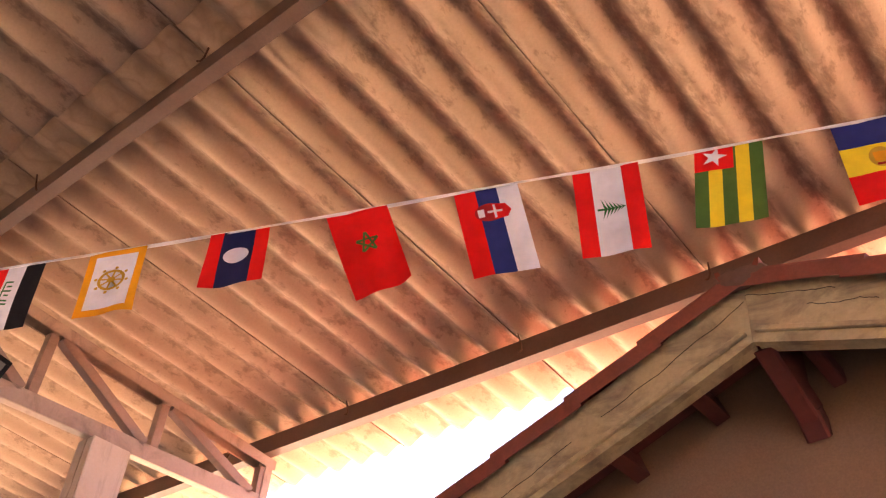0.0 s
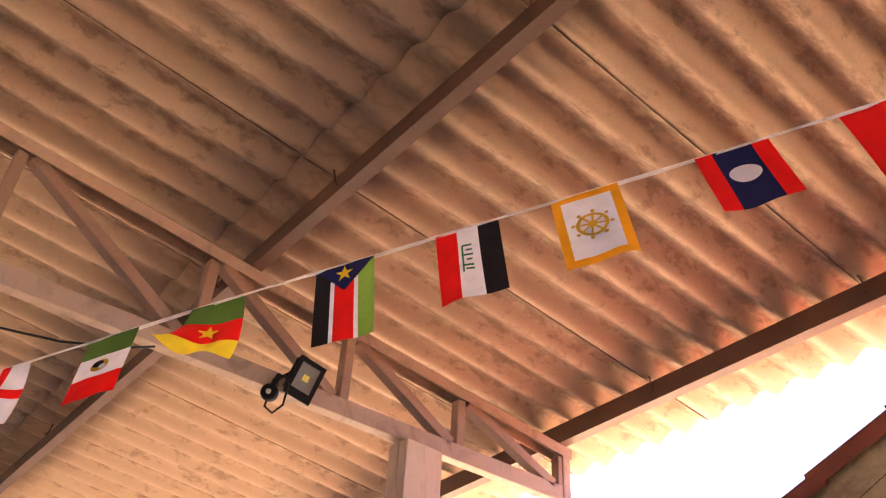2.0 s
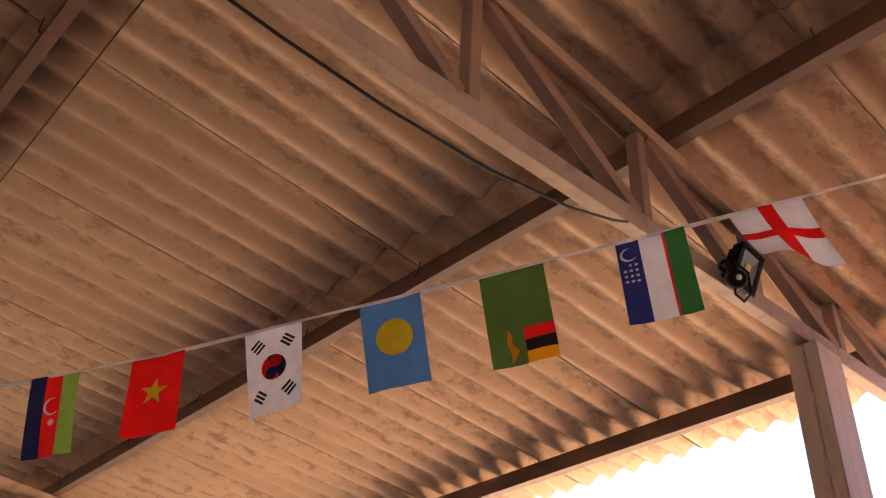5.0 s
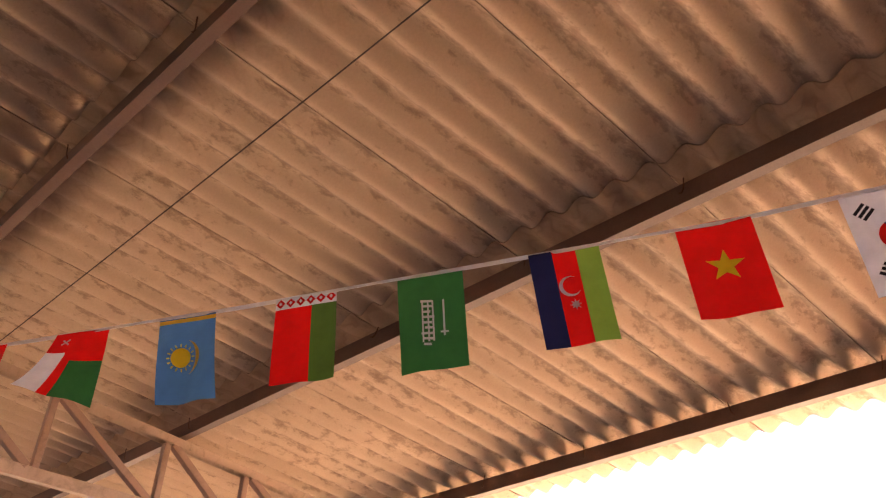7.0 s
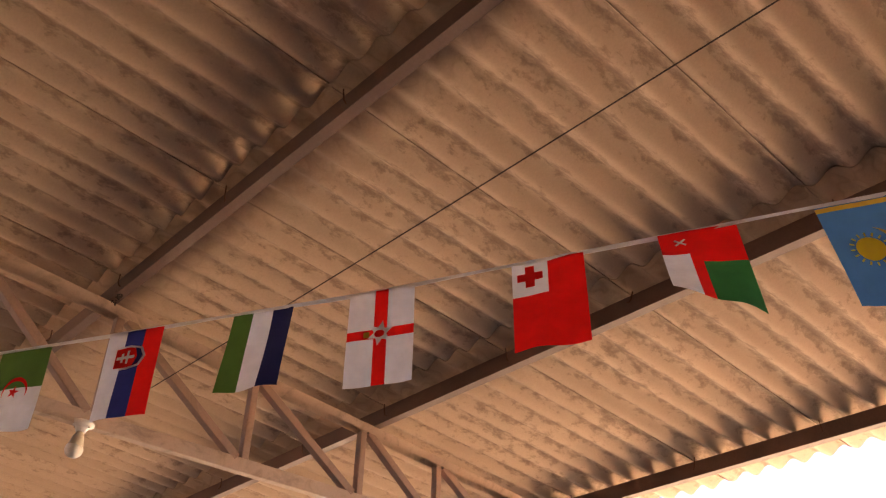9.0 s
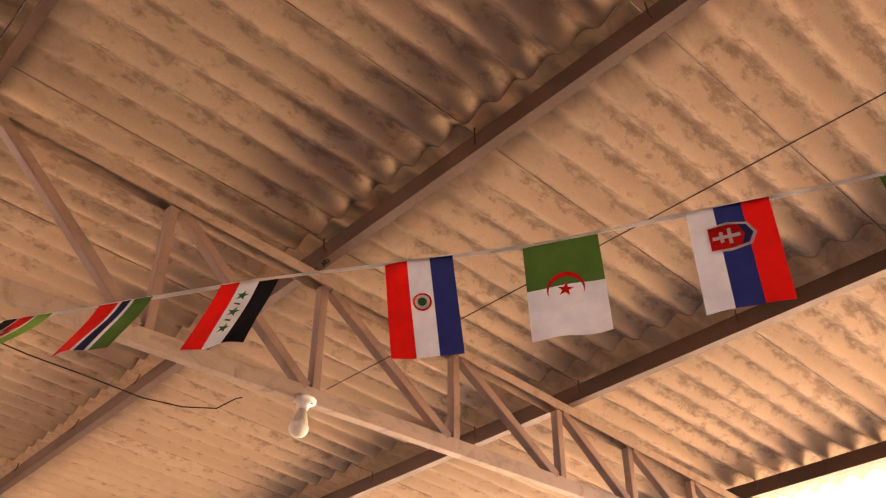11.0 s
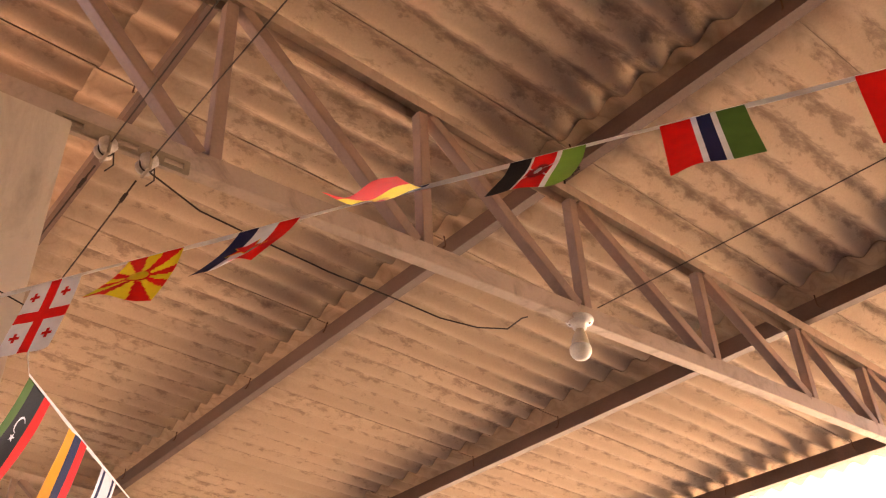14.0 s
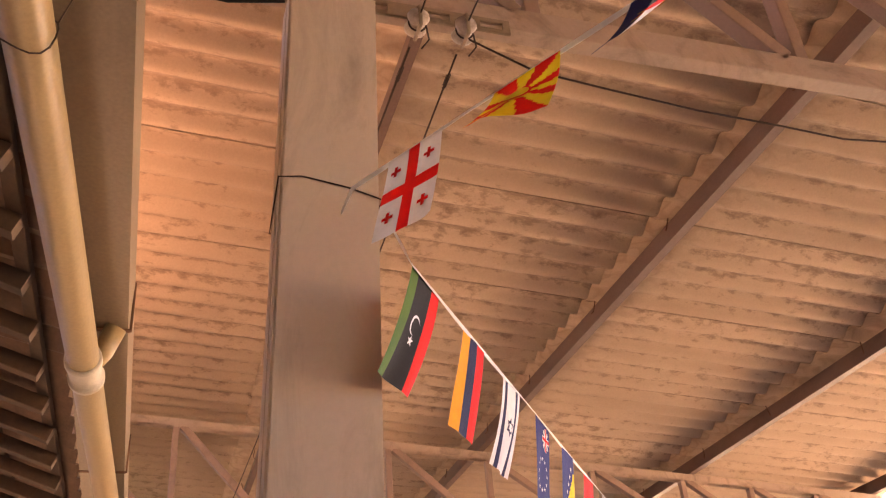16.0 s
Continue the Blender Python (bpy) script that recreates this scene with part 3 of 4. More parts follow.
def flood_light():
    root = empty("flood_light", (-3.555, 1.185, 3.44))
    head = look((0, 0, 0.005), (-0.95, 0.12, 0.30)) @ pose(0, 0, 0, 0, 0, -12)
    w, h, t = 0.060, 0.074, 0.028
    def lift(bm):
        bm.transform(head)
        return bm
    bm = bmesh.new()
    box(bm, (-w, -h, -0.045), (w, h, -0.004), 0.008)
    for i in range(7):
        box(bm, (-w * 0.8 + i * w * 0.27 - 0.002, -h * 0.8, -0.062), (-w * 0.8 + i * w * 0.27 + 0.002, h * 0.8, -0.044), 0.0005)
    part("housing", lift(bm), BLACKP, root, "black finned housing")
    bm = bmesh.new()
    b = 0.019
    for q in (((-w, -h - 0.016, -0.004), (w, -h + b, 0.006)), ((-w, h - b, -0.004), (w, h, 0.006)), ((-w, -h + b, -0.004), (-w + b, h - b, 0.006)), ((w - b, -h + b, -0.004), (w, h - b, 0.006))):
        box(bm, *q, 0.0015)
    part("bezel", lift(bm), BLACKP, root)
    bm = bmesh.new()
    o = [bm.verts.new((x, y, 0.001)) for x, y in ((-w + b, -h + b), (w - b, -h + b), (w - b, h - b), (-w + b, h - b))]
    i4 = [bm.verts.new((x, y, -0.003)) for x, y in ((-0.022, -0.02), (0.022, -0.02), (0.022, 0.02), (-0.022, 0.02))]
    for a in range(4):
        bm.faces.new((o[a], o[(a + 1) % 4], i4[(a + 1) % 4], i4[a]))
    bm.faces.new(i4)
    part("reflector", lift(bm), ALU, root, "bright metal reflector")
    bm = bmesh.new()
    box(bm, (-0.013, -0.013, -0.0025), (0.013, 0.013, 0.001), 0.001)
    part("led_chip", lift(bm), LEDCHIP, root, "yellow LED chip")
    part("bracket", tube([(-0.075, -0.02, 0.06), (-0.075, -0.06, 0.02), (-0.045, -0.11, -0.03), (-0.03, -0.10, -0.06)], 0.007, 8), BLACKP, root)
    s = part("sensor", lathe([(0.012, -0.03), (0.028, -0.026), (0.033, -0.008), (0.033, 0.012), (0.026, 0.020), (0.024, 0.020), (0.004, 0.022)], 28, m=pose(0.03, -0.155, -0.135, 0, 0, 30) @ pose(0, 0, 0, 105, 0, 20)), BLACKP, root, "round black presence sensor", True)
    part("lens", lathe([(0.001, 0.0205), (0.010, 0.0215), (0.009, 0.026), (0.001, 0.029)], 20, m=pose(0.03, -0.155, -0.135, 0, 0, 30) @ pose(0, 0, 0, 105, 0, 20)), PVCJ, s, "pale sensor lens", True)
    part("arm", tube([(-0.02, -0.105, -0.02), (0.0, -0.13, -0.075), (0.02, -0.15, -0.125)], 0.012, 10), BLACKP, root)
    part("cable", tube([(0.0, -0.09, -0.02), (0.04, -0.09, -0.08), (0.045, -0.10, -0.17), (0.03, -0.13, -0.21), (0.02, -0.16, -0.19), (0.02, -0.155, -0.15)], 0.0045, 8), CABLE, root)
    tagged(root, "black LED flood light with presence sensor clamped to the truss", "flood light")


flood_light()


def insulator_rack():
    root = empty("insulator_rack", (-9.002, -2.80, 3.322))
    bm = bmesh.new()
    for a, b in ((-0.20, -0.18), (-0.12, -0.02), (0.04, 0.12), (0.18, 0.20)):
        box(bm, (0, a, -0.024), (0.008, b, 0.024), 0.0015)
    for z in (-0.024, 0.010):
        box(bm, (0.0003, -0.199, z), (0.0077, 0.199, z + 0.014), 0.0015)
    part("slotted_strip", bm, GUTTER, root, "pale slotted steel strip")
    for y in (-0.055, 0.065):
        ins = part("insulator", lathe([(0.006, -0.006), (0.024, -0.004), (0.028, 0.004), (0.025, 0.013), (0.018, 0.020), (0.018, 0.026), (0.025, 0.032), (0.028, 0.041), (0.023, 0.051), (0.006, 0.053)], 24, m=pose(0.004, y, -0.062, 0, 80, 0)), INSUL, root, "white porcelain bobbin insulator", True)
        part("clevis", tube([(0.0, y, -0.026), (0.056, y, -0.032), (0.060, y, -0.062), (0.056, y, -0.092), (0.0, y, -0.088)], 0.005, 8), GUTTER, ins)
        part("binding_wire", tube([(0.03 + 0.004 * math.sin(a), y + 0.022 * math.cos(a), -0.062 + 0.022 * math.sin(a)) for a in [i * 0.5 for i in range(26)]] + [(0.02, y + 0.03, -0.10), (0.0, y + 0.015, -0.115)], 0.0022, 6), WIRE, ins, "twisted wire ends")
    tagged(root, "slotted steel strip with two white porcelain insulators", "insulator")


insulator_rack()


def line(name, pts, r, label, mat=None, cat="wire"):
    return tagged(mesh_ob(name, tube(pts, r, 8), mat or WIRE, smooth=True), label, cat)


line("overhead_wire", sag((-8.965, -2.855, 3.262), (2.2, -2.90, 3.30), 0.05), 0.0022, "thin dark wire running from a porcelain insulator along the shed")
line("overhead_wire", sag((-8.965, -2.735, 3.262), (2.2, -2.70, 3.30), 0.05), 0.0022, "thin dark wire running from a porcelain insulator along the shed")
line("overhead_wire", sag((-9.03, -2.86, 3.235), (-14.0, -2.95, 3.24), 0.04), 0.0026, "thin dark wire going on from the insulators to the far truss")
line("overhead_wire", sag((-9.03, -2.74, 3.235), (-14.0, -2.62, 3.30), 0.04), 0.0026, "thin dark wire going on from the insulators to the far truss")
def splice(at, along, label):
    """A short coil of wire wound round a wire's joint."""
    d, a, b = frame_along((0, 0, 0), along, (0, 0, 1) if abs(along[2]) < 0.9 else (1, 0, 0))
    pts = [Vector(at) + d * (0.05 * k / 40) + (a * math.cos(k * 0.9) + b * math.sin(k * 0.9)) * 0.0045 for k in range(41)]
    return line("wire_splice", pts, 0.0018, label)


splice((-9.10, -2.861, 3.233), (-1, -0.018, 0), "short twisted splice on a thin dark wire")
splice((-9.10, -2.738, 3.234), (-1, 0.024, 0.01), "short twisted splice on a thin dark wire")
line("steel_wire", sag((-9.0, -0.80, 3.43), (-3.69, -0.95, 3.24), 0.02), 0.0022, "thin steel wire stretched between two trusses")
line("lamp_cable", [(-8.98, -2.74, 3.25), (-9.0, -2.55, 3.19), (-9.0, -2.34, 3.165), (-9.0, -2.1, 3.14), (-9.0, -1.87, 3.13), (-9.0, -1.65, 3.115), (-9.0, -1.48, 3.13), (-9.0, -1.33, 3.17), (-9.0, -1.25, 3.24), (-9.0, -1.22, 3.255)], 0.0027, "sagging twin lamp cable under the bottom chord", WIRE, "cable")
line("lamp_cable", [(-3.62, -1.6, 3.26), (-3.60, -1.1, 3.17), (-3.60, -0.7, 3.145), (-3.60, -0.4, 3.14), (-3.60, -0.05, 3.16), (-3.60, 0.28, 3.22), (-3.61, 0.50, 3.30), (-3.63, 0.60, 3.36)], 0.0045, "sagging black cable under the truss chord", CABLE, "cable")
ring = [(-8.932, -2.9775, 2.7), (-8.931, -3.0455, 2.72), (-8.931, -3.1355, 2.735), (-8.933, -3.1835, 2.73), (-8.98, -3.1855, 2.69), (-9.05, -3.1845, 2.67), (-9.06, -3.1155, 2.68), (-9.06, -3.0055, 2.69), (-9.04, -2.9755, 2.69), (-8.97, -2.9745, 2.7), (-8.928, -2.9735, 2.7), (-8.925, -2.9655, 2.66), (-8.93, -2.9705, 2.62)]
line("tie_wire", ring, 0.0018, "dull wire wound round the column")
line("eaves_cable", [(-8.95, -4.1, 3.30), (-8.93, -3.75, 3.24), (-8.95, -3.5, 3.225), (-8.98, -3.3, 3.24), (-9.0, -3.17, 3.29)], 0.0038, "slack cable hanging below the truss chord", CABLE, "cable")

def dirt_nest():
    """A wad of dark twigs and dust wedged in the purlin beside the truss."""
    rn = random.Random(8)
    bm = bmesh.new()
    for k in range(60):
        c = Vector((rn.uniform(-0.055, 0.055), rn.uniform(-0.014, 0.014), rn.uniform(-0.008, 0.014)))
        d = Vector((rn.uniform(-1, 1), rn.uniform(-0.6, 0.6), rn.uniform(-0.6, 0.6))).normalized() * rn.uniform(0.008, 0.018)
        tube([c - d, c + Vector((0, 0, 0.004)), c + d], rn.uniform(0.0015, 0.005), 5, bm)
    ob = mesh_ob("nest", bm, CRACK)
    ob.location = (-8.93, -0.925, roof_z(-0.92) - 0.132)
    tagged(ob, "wad of dark twigs and dust wedged under the purlin", "nest")


dirt_nest()

# ---- flags on their string ----
FW, FH = 0.138, 0.208
KNOTS = [(1.4, 3.30), (-0.47, 3.018), (-1.41, 2.895), (-2.41, 2.79), (-3.13, 2.700), (-4.1, 2.590), (-5.0, 2.540), (-5.9, 2.510), (-6.7, 2.512), (-7.2, 2.565), (-8.0, 2.612), (-8.91, 2.66)]


def string_point(x):
    z = np.interp(-x, [-k[0] for k in KNOTS], [k[1] for k in KNOTS])
    return Vector((x, 1.589 + 0.5256 * x, float(z)))


def tape(name, pts, label, w=0.0085):
    """A flat white tape, folded over, hanging on edge through pts."""
    bm = bmesh.new()
    prev = None
    for i, p in enumerate(pts):
        d = (pts[min(i + 1, len(pts) - 1)] - pts[max(i - 1, 0)]).normalized()
        n = d.cross(Vector((0, 0, 1))).normalized()
        lean = 0.35 * math.sin(i * 0.9)
        dn = (Vector((0, 0, -1)) + n * lean).normalized() * w
        q = [bm.verts.new(p + n * 0.0006), bm.verts.new(p - n * 0.0006), bm.verts.new(p - n * 0.0006 + dn), bm.verts.new(p + n * 0.0006 + dn)]
        if prev:
            for a in range(4):
                bm.faces.new((prev[a], prev[(a + 1) % 4], q[(a + 1) % 4], q[a]))
        prev = q
    bmesh.ops.recalc_face_normals(bm, faces=bm.faces)
    return tagged(mesh_ob(name, bm, INK["tape"]), label, "string")


class Flag:
    """A cloth flag sewn to the string by its hoist. Places on it: u to the right, v down, in centimetres of 14 by 21."""

    def __init__(self, label, a, b, swing, lat, curl, twist, ripple, paint, seed):
        self.a, self.b = a, b
        u = b - a
        self.u = Vector((u.x, u.y, u.z)).normalized()
        flat = Vector((u.x, u.y, 0)).normalized()
        self.n = Vector((0, 0, 1)).cross(flat)
        self.swing, self.lat, self.curl, self.twist, self.ripple = radians(swing), lat, radians(curl), radians(twist), ripple
        self.ph = seed * 1.7
        self.made = {}
        ink = []
        nx, ny = 30, 42
        bm = bmesh.new()
        vs = [[bm.verts.new(self.at(14 * i / nx, 21 * j / ny)) for i in range(nx + 1)] for j in range(ny + 1)]
        for j in range(ny):
            for i in range(nx):
                c = paint(14 * (i + 0.5) / nx, 21 * (j + 0.5) / ny)
                if c not in ink:
                    ink.append(c)
                f = bm.faces.new((vs[j][i], vs[j + 1][i], vs[j + 1][i + 1], vs[j][i + 1]))
                f.material_index = ink.index(c)
        self.ob = mesh_ob("flag", bm, [INK[c] for c in ink], smooth=True)
        tagged(self.ob, label, "flag", "flags on the string")

    def at(self, u, v, off=0.0):
        """The point of the cloth at u, v, lifted by off from its face."""
        s, t = u / 14, v / 21
        ang0 = self.swing + self.twist * (s - 0.5)
        p = self.a.lerp(self.b, s)
        n = 10
        ang = ang0
        for k in range(n):
            ang = ang0 * min(1.0, 0.72 + 0.6 * (k + 0.5) / n * t) + self.curl * ((k + 0.5) / n * t) ** 1.4
            p = p + (Vector((0, 0, -1)) * math.cos(ang) + self.n * math.sin(ang)) * (FH * t / n)
        p = p + self.u * (self.lat * FH * t)
        wave = self.ripple * t * (0.6 * math.sin(5.5 * s + self.ph + 1.5 * t) + 0.4 * math.sin(9 * s - self.ph + 3 * t))
        nr = self.n * math.cos(ang) + Vector((0, 0, 1)) * math.sin(ang)
        return p + nr * (wave + off)

    def shape(self, name, pts, ink, label="", lift=1.0):
        """A printed figure, as a thin patch on both faces; pts run round its middle."""
        cu, cv = sum(p[0] for p in pts) / len(pts), sum(p[1] for p in pts) / len(pts)
        bm = bmesh.new()
        for side in (-1, 1):
            o = 0.0011 * side * lift
            c = bm.verts.new(self.at(cu, cv, o))
            ra = [bm.verts.new(self.at(cu + (p[0] - cu) * 0.5, cv + (p[1] - cv) * 0.5, o)) for p in pts]
            rb = [bm.verts.new(self.at(p[0], p[1], o)) for p in pts]
            n = len(pts)
            for i in range(n):
                j = (i + 1) % n
                for q in ((c, ra[i], ra[j]), (ra[i], rb[i], rb[j], ra[j])):
                    bm.faces.new(q if side > 0 else q[::-1])
        return part(name, bm, PRINT[ink], self.ob, label)


def star(u, v, r, n=5, inner=0.4, turn=0.0):
    return [(u + (r if i % 2 == 0 else r * inner) * math.sin(turn + math.pi * i / n), v - (r if i % 2 == 0 else r * inner) * math.cos(turn + math.pi * i / n)) for i in range(2 * n)]


def disc(u, v, r, ry=0, n=28):
    return [(u + r * math.cos(2 * math.pi * i / n), v + (ry or r) * math.sin(2 * math.pi * i / n)) for i in range(n)]


def quad(u0, v0, u1, v1):
    return [(u0, v0), ((u0 + u1) / 2, v0), (u1, v0), (u1, (v0 + v1) / 2), (u1, v1), ((u0 + u1) / 2, v1), (u0, v1), (u0, (v0 + v1) / 2)]


def slant(u, v, l, w, deg):
    a = radians(deg)
    return [(u + x * math.cos(a) - y * math.sin(a), v + x * math.sin(a) + y * math.cos(a)) for x, y in ((-l / 2, -w / 2), (l / 2, -w / 2), (l / 2, w / 2), (-l / 2, w / 2))]


def crescent(f, u, v, r, ink, turn=0.0, thick=0.34, reach=2.3):
    """A crescent laid down as a row of small segments, open towards turn."""
    n = 18
    for i in range(n):
        a0, a1 = [turn + math.pi + reach * (2 * (i + k) / n - 1) for k in (0, 1)]
        t0, t1 = [r * thick * max(0.04, math.cos((a - turn - math.pi) / reach * math.pi / 2)) for a in (a0, a1)]
        f.shape("crescent", [(u + r * math.cos(a0), v + r * math.sin(a0)), (u + r * math.cos(a1), v + r * math.sin(a1)), (u + (r - t1) * math.cos(a1), v + (r - t1) * math.sin(a1)), (u + (r - t0) * math.cos(a0), v + (r - t0) * math.sin(a0))], ink)


def ups(*bands):
    """Upright stripes: (right edge, ink) pairs."""
    return lambda u, v: next(c for e, c in bands if u < e)


def flats(*bands):
    return lambda u, v: next(c for e, c in bands if v < e)


count = [0]


def hang(x, swing, lat, label, paint, curl=0, twist=0, ripple=0.006):
    h = FW / 2 / math.sqrt(1 + 0.5256 ** 2)
    count[0] += 1
    return Flag(label, string_point(x - h), string_point(x + h), swing, lat, curl, twist, ripple, paint, count[0])


pts = [string_point(1.4 - 10.31 * i / 150) for i in range(151)]
pts[-1] = Vector((-8.93, -3.06, 2.66))
tape("flag_string", pts, "white tape string of small cloth flags tied to the column")

f = hang(-0.235, 6, 0.1, "flag of blue, yellow and red bands with a small crest", flats((7, "blue"), (14, "yellow"), (21, "red")))
f.shape("crest", disc(7.2, 10.5, 2.3, 2.6), "gold")
f.shape("crest", quad(5.8, 9.2, 8.6, 11.6), "orange", lift=1.6)
f.shape("crest", quad(6.0, 12.0, 8.4, 12.6), "dred", lift=1.6)
f = hang(-0.475, 2, -0.08, "green and yellow striped flag with a white star on red", lambda u, v: "red" if u < 8 and v < 6.6 else ("olive" if int(u / 2.8) % 2 == 0 else "yellow"))
f.shape("star", star(4, 3, 2.7, turn=0.3), "white", "white star")
f = hang(-0.70, 14, 0.07, "red and white flag with a green cedar tree", ups((3.6, "red"), (10.4, "white"), (14, "red")))
for k in range(6):
    w = 2.5 - 0.36 * k
    f.shape("tree", [(5.2 + 0.75 * k, 10.5 - w), (6.0 + 0.75 * k, 10.5 - 0.3 * w), (6.5 + 0.75 * k, 10.5), (6.0 + 0.75 * k, 10.5 + 0.3 * w), (5.2 + 0.75 * k, 10.5 + w), (5.7 + 0.75 * k, 10.5 + 0.2 * w), (5.7 + 0.75 * k, 10.5 - 0.2 * w)], "green", lift=1 + 0.12 * k)
f.shape("tree", slant(5.0, 10.5, 1.4, 0.5, 0), "green")
f = hang(-0.926, 13, 0.22, "red, blue and white flag with a double-eagle crest", ups((4.67, "red"), (9.33, "blue"), (14, "white")), curl=8)
f.shape("crest", disc(6.8, 6.6, 3.3, 2.2), "dred")
f.shape("crest", [(7.4, 4.6), (10.4, 5.0), (11.4, 6.6), (10.4, 8.2), (7.4, 8.6)], "red", lift=1.5)
f.shape("crest", quad(4.2, 5.7, 5.6, 7.6), "white", lift=1.6)
f.shape("crest", slant(7.9, 6.6, 3.2, 0.5, 0), "white", lift=2.0)
f.shape("crest", slant(7.9, 6.6, 3.2, 0.5, 90), "white", lift=2.0)
f = hang(-1.178, 6, 0.36, "plain red flag with a green five-pointed star, curling", lambda u, v: "red", curl=14, twist=-22, ripple=0.012)
for k in range(5):
    a = k * 72
    f.shape("star", slant(7.3 + 0.85 * math.sin(radians(a)), 9.4 - 0.85 * math.cos(radians(a)), 4.9, 0.55, a), "olive", lift=1 + 0.2 * k)
f = hang(-1.412, -16, 0.2, "red and dark blue flag with a white disc", ups((3.2, "red"), (10.8, "navy"), (14, "red")))
f.shape("disc", disc(7, 9.8, 2.9), "white", "white disc")


def wheel(f, u, v, r, ink):
    for k in range(20):
        a0, a1 = 2 * math.pi * k / 20, 2 * math.pi * (k + 1) / 20
        f.shape("wheel_rim", [(u + q * math.cos(a), v + q * math.sin(a)) for q, a in ((r, a0), (r, a1), (r * 0.78, a1), (r * 0.78, a0))], ink)
    for k in range(4):
        f.shape("wheel_spoke", slant(u, v, 2 * r, 0.45, 45 * k + 10), ink, lift=1 + 0.15 * k)
    for k in range(8):
        a = radians(45 * k + 10)
        f.shape("wheel_knob", disc(u + r * 1.18 * math.cos(a), v + r * 1.18 * math.sin(a), 0.45, n=8), ink)
    f.shape("wheel_hub", disc(u, v, r * 0.3, n=14), ink, lift=1.7)


f = hang(-1.668, -8, 0.18, "white flag with an orange border and spoked wheel", lambda u, v: "white" if 1.9 < u < 12.1 and 2.2 < v < 18.8 else "orange")
wheel(f, 7, 10.2, 3.3, "gold")
f = hang(-1.888, -10, 0.17, "red, white and black flag with green script", ups((4.67, "red"), (9.33, "white"), (14, "black")), curl=6)
for k, (v, l) in enumerate(((6, 2.2), (7.6, 1.4), (9, 2.6), (10.6, 1.2), (12.2, 2.4), (13.4, 1.8))):
    f.shape("script_bar", slant(6.6 + 0.4 * (k % 2), v, l, 0.55, 12), "green")
f.shape("script_bar", slant(5.6, 10, 8.0, 0.4, 90), "green")
f = hang(-2.135, -2, 0.12, "black, red and green flag with a star on a blue triangle", lambda u, v: "navy" if v < 7.6 * (1 - abs(u - 7) / 7.0) else ("black" if u < 3.9 else "white" if u < 4.7 else "red" if u < 9.3 else "white" if u < 10.1 else "lime"))
f.shape("star", star(7, 3.0, 2.2), "yellow", "yellow star")
f = hang(-2.413, -6, 0.12, "green, red and yellow flag with a star, curling", flats((7, "olive"), (14, "red"), (21, "yellow")), curl=-42, twist=30, ripple=0.014)
f.shape("star", star(6.6, 10.2, 2.4), "yellow", "yellow star")
f = hang(-2.66, -14, 0.14, "green, white and red flag with a small eagle crest", flats((7, "olive"), (14, "white"), (21, "red")))
f.shape("crest", disc(6.6, 10.5, 2.4, 2.0), "gold")
f.shape("crest", disc(6.1, 10.0, 1.6, 1.1), "black", lift=1.6)
f.shape("crest", disc(7.6, 11.2, 0.9, 0.8), "white", lift=2.0)
f = hang(-2.93, -18, 0.22, "white flag with a red cross, curling at a corner", lambda u, v: "red" if 5.4 < u < 8.4 or 9 < v < 12 else "white", curl=-12, twist=20, ripple=0.012)
f = hang(-3.128, -3, 0.09, "blue, white and green flag with crescent and stars", ups((4.45, "blue"), (4.9, "red"), (9.2, "white"), (9.6, "red"), (14, "green")))
crescent(f, 2.2, 4.2, 1.7, "white", -0.4)
for a in range(4):
    for b in range(3):
        if not (a == 0 and b == 0):
            f.shape("star", star(1.1 + b * 1.15, 6.9 + a * 1.35, 0.5), "white")
f = hang(-3.382, 15, 0.10, "green flag with red, black and orange corner bars", lambda u, v: "olive" if u < 7.4 or v < 13.4 else "red" if v < 16 else "black" if v < 18.6 else "orange")
f.shape("eagle", [(4.2, 13.4), (4.9, 14.6), (4.6, 16.2), (5.9, 18.0), (5.0, 19.4), (4.0, 20.6), (4.2, 18.6), (3.6, 16.0)], "orange", "orange bird figure")
f = hang(-3.62, 8, 0.14, "sky blue flag with a yellow disc", lambda u, v: "sky")
f.shape("disc", disc(7.2, 9.6, 4.2), "yellow", "yellow disc")
f = hang(-3.864, 4, 0.16, "white flag with a red and blue disc and black bars", lambda u, v: "white", twist=-10)
ta = -0.5
f.shape("half_disc", [(7 + 3.1 * math.cos(ta + math.pi / 2 + math.pi * i / 14), 10.4 + 3.1 * math.sin(ta + math.pi / 2 + math.pi * i / 14)) for i in range(15)], "red", "red half disc")
f.shape("half_disc", [(7 + 3.1 * math.cos(ta - math.pi / 2 + math.pi * i / 14), 10.4 + 3.1 * math.sin(ta - math.pi / 2 + math.pi * i / 14)) for i in range(15)], "navy", "blue half disc")
f.shape("swirl", disc(7 - 1.55 * math.sin(ta) - 0.1, 10.4 + 1.55 * math.cos(ta) * -1, 1.5, n=16), "red", lift=1.5)
f.shape("swirl", disc(7 + 1.55 * math.sin(ta) + 0.1, 10.4 + 1.55 * math.cos(ta), 1.5, n=16), "navy", lift=1.5)
for cu, cv, dg in ((3.2, 4.6, -42), (10.6, 4.4, 38), (3.4, 16.8, 38), (10.6, 16.2, -42)):
    for k in (-1, 0, 1):
        a = radians(dg + 90)
        f.shape("bar", slant(cu + 0.95 * k * math.cos(a), cv + 0.95 * k * math.sin(a), 2.9, 0.6, dg), "black")
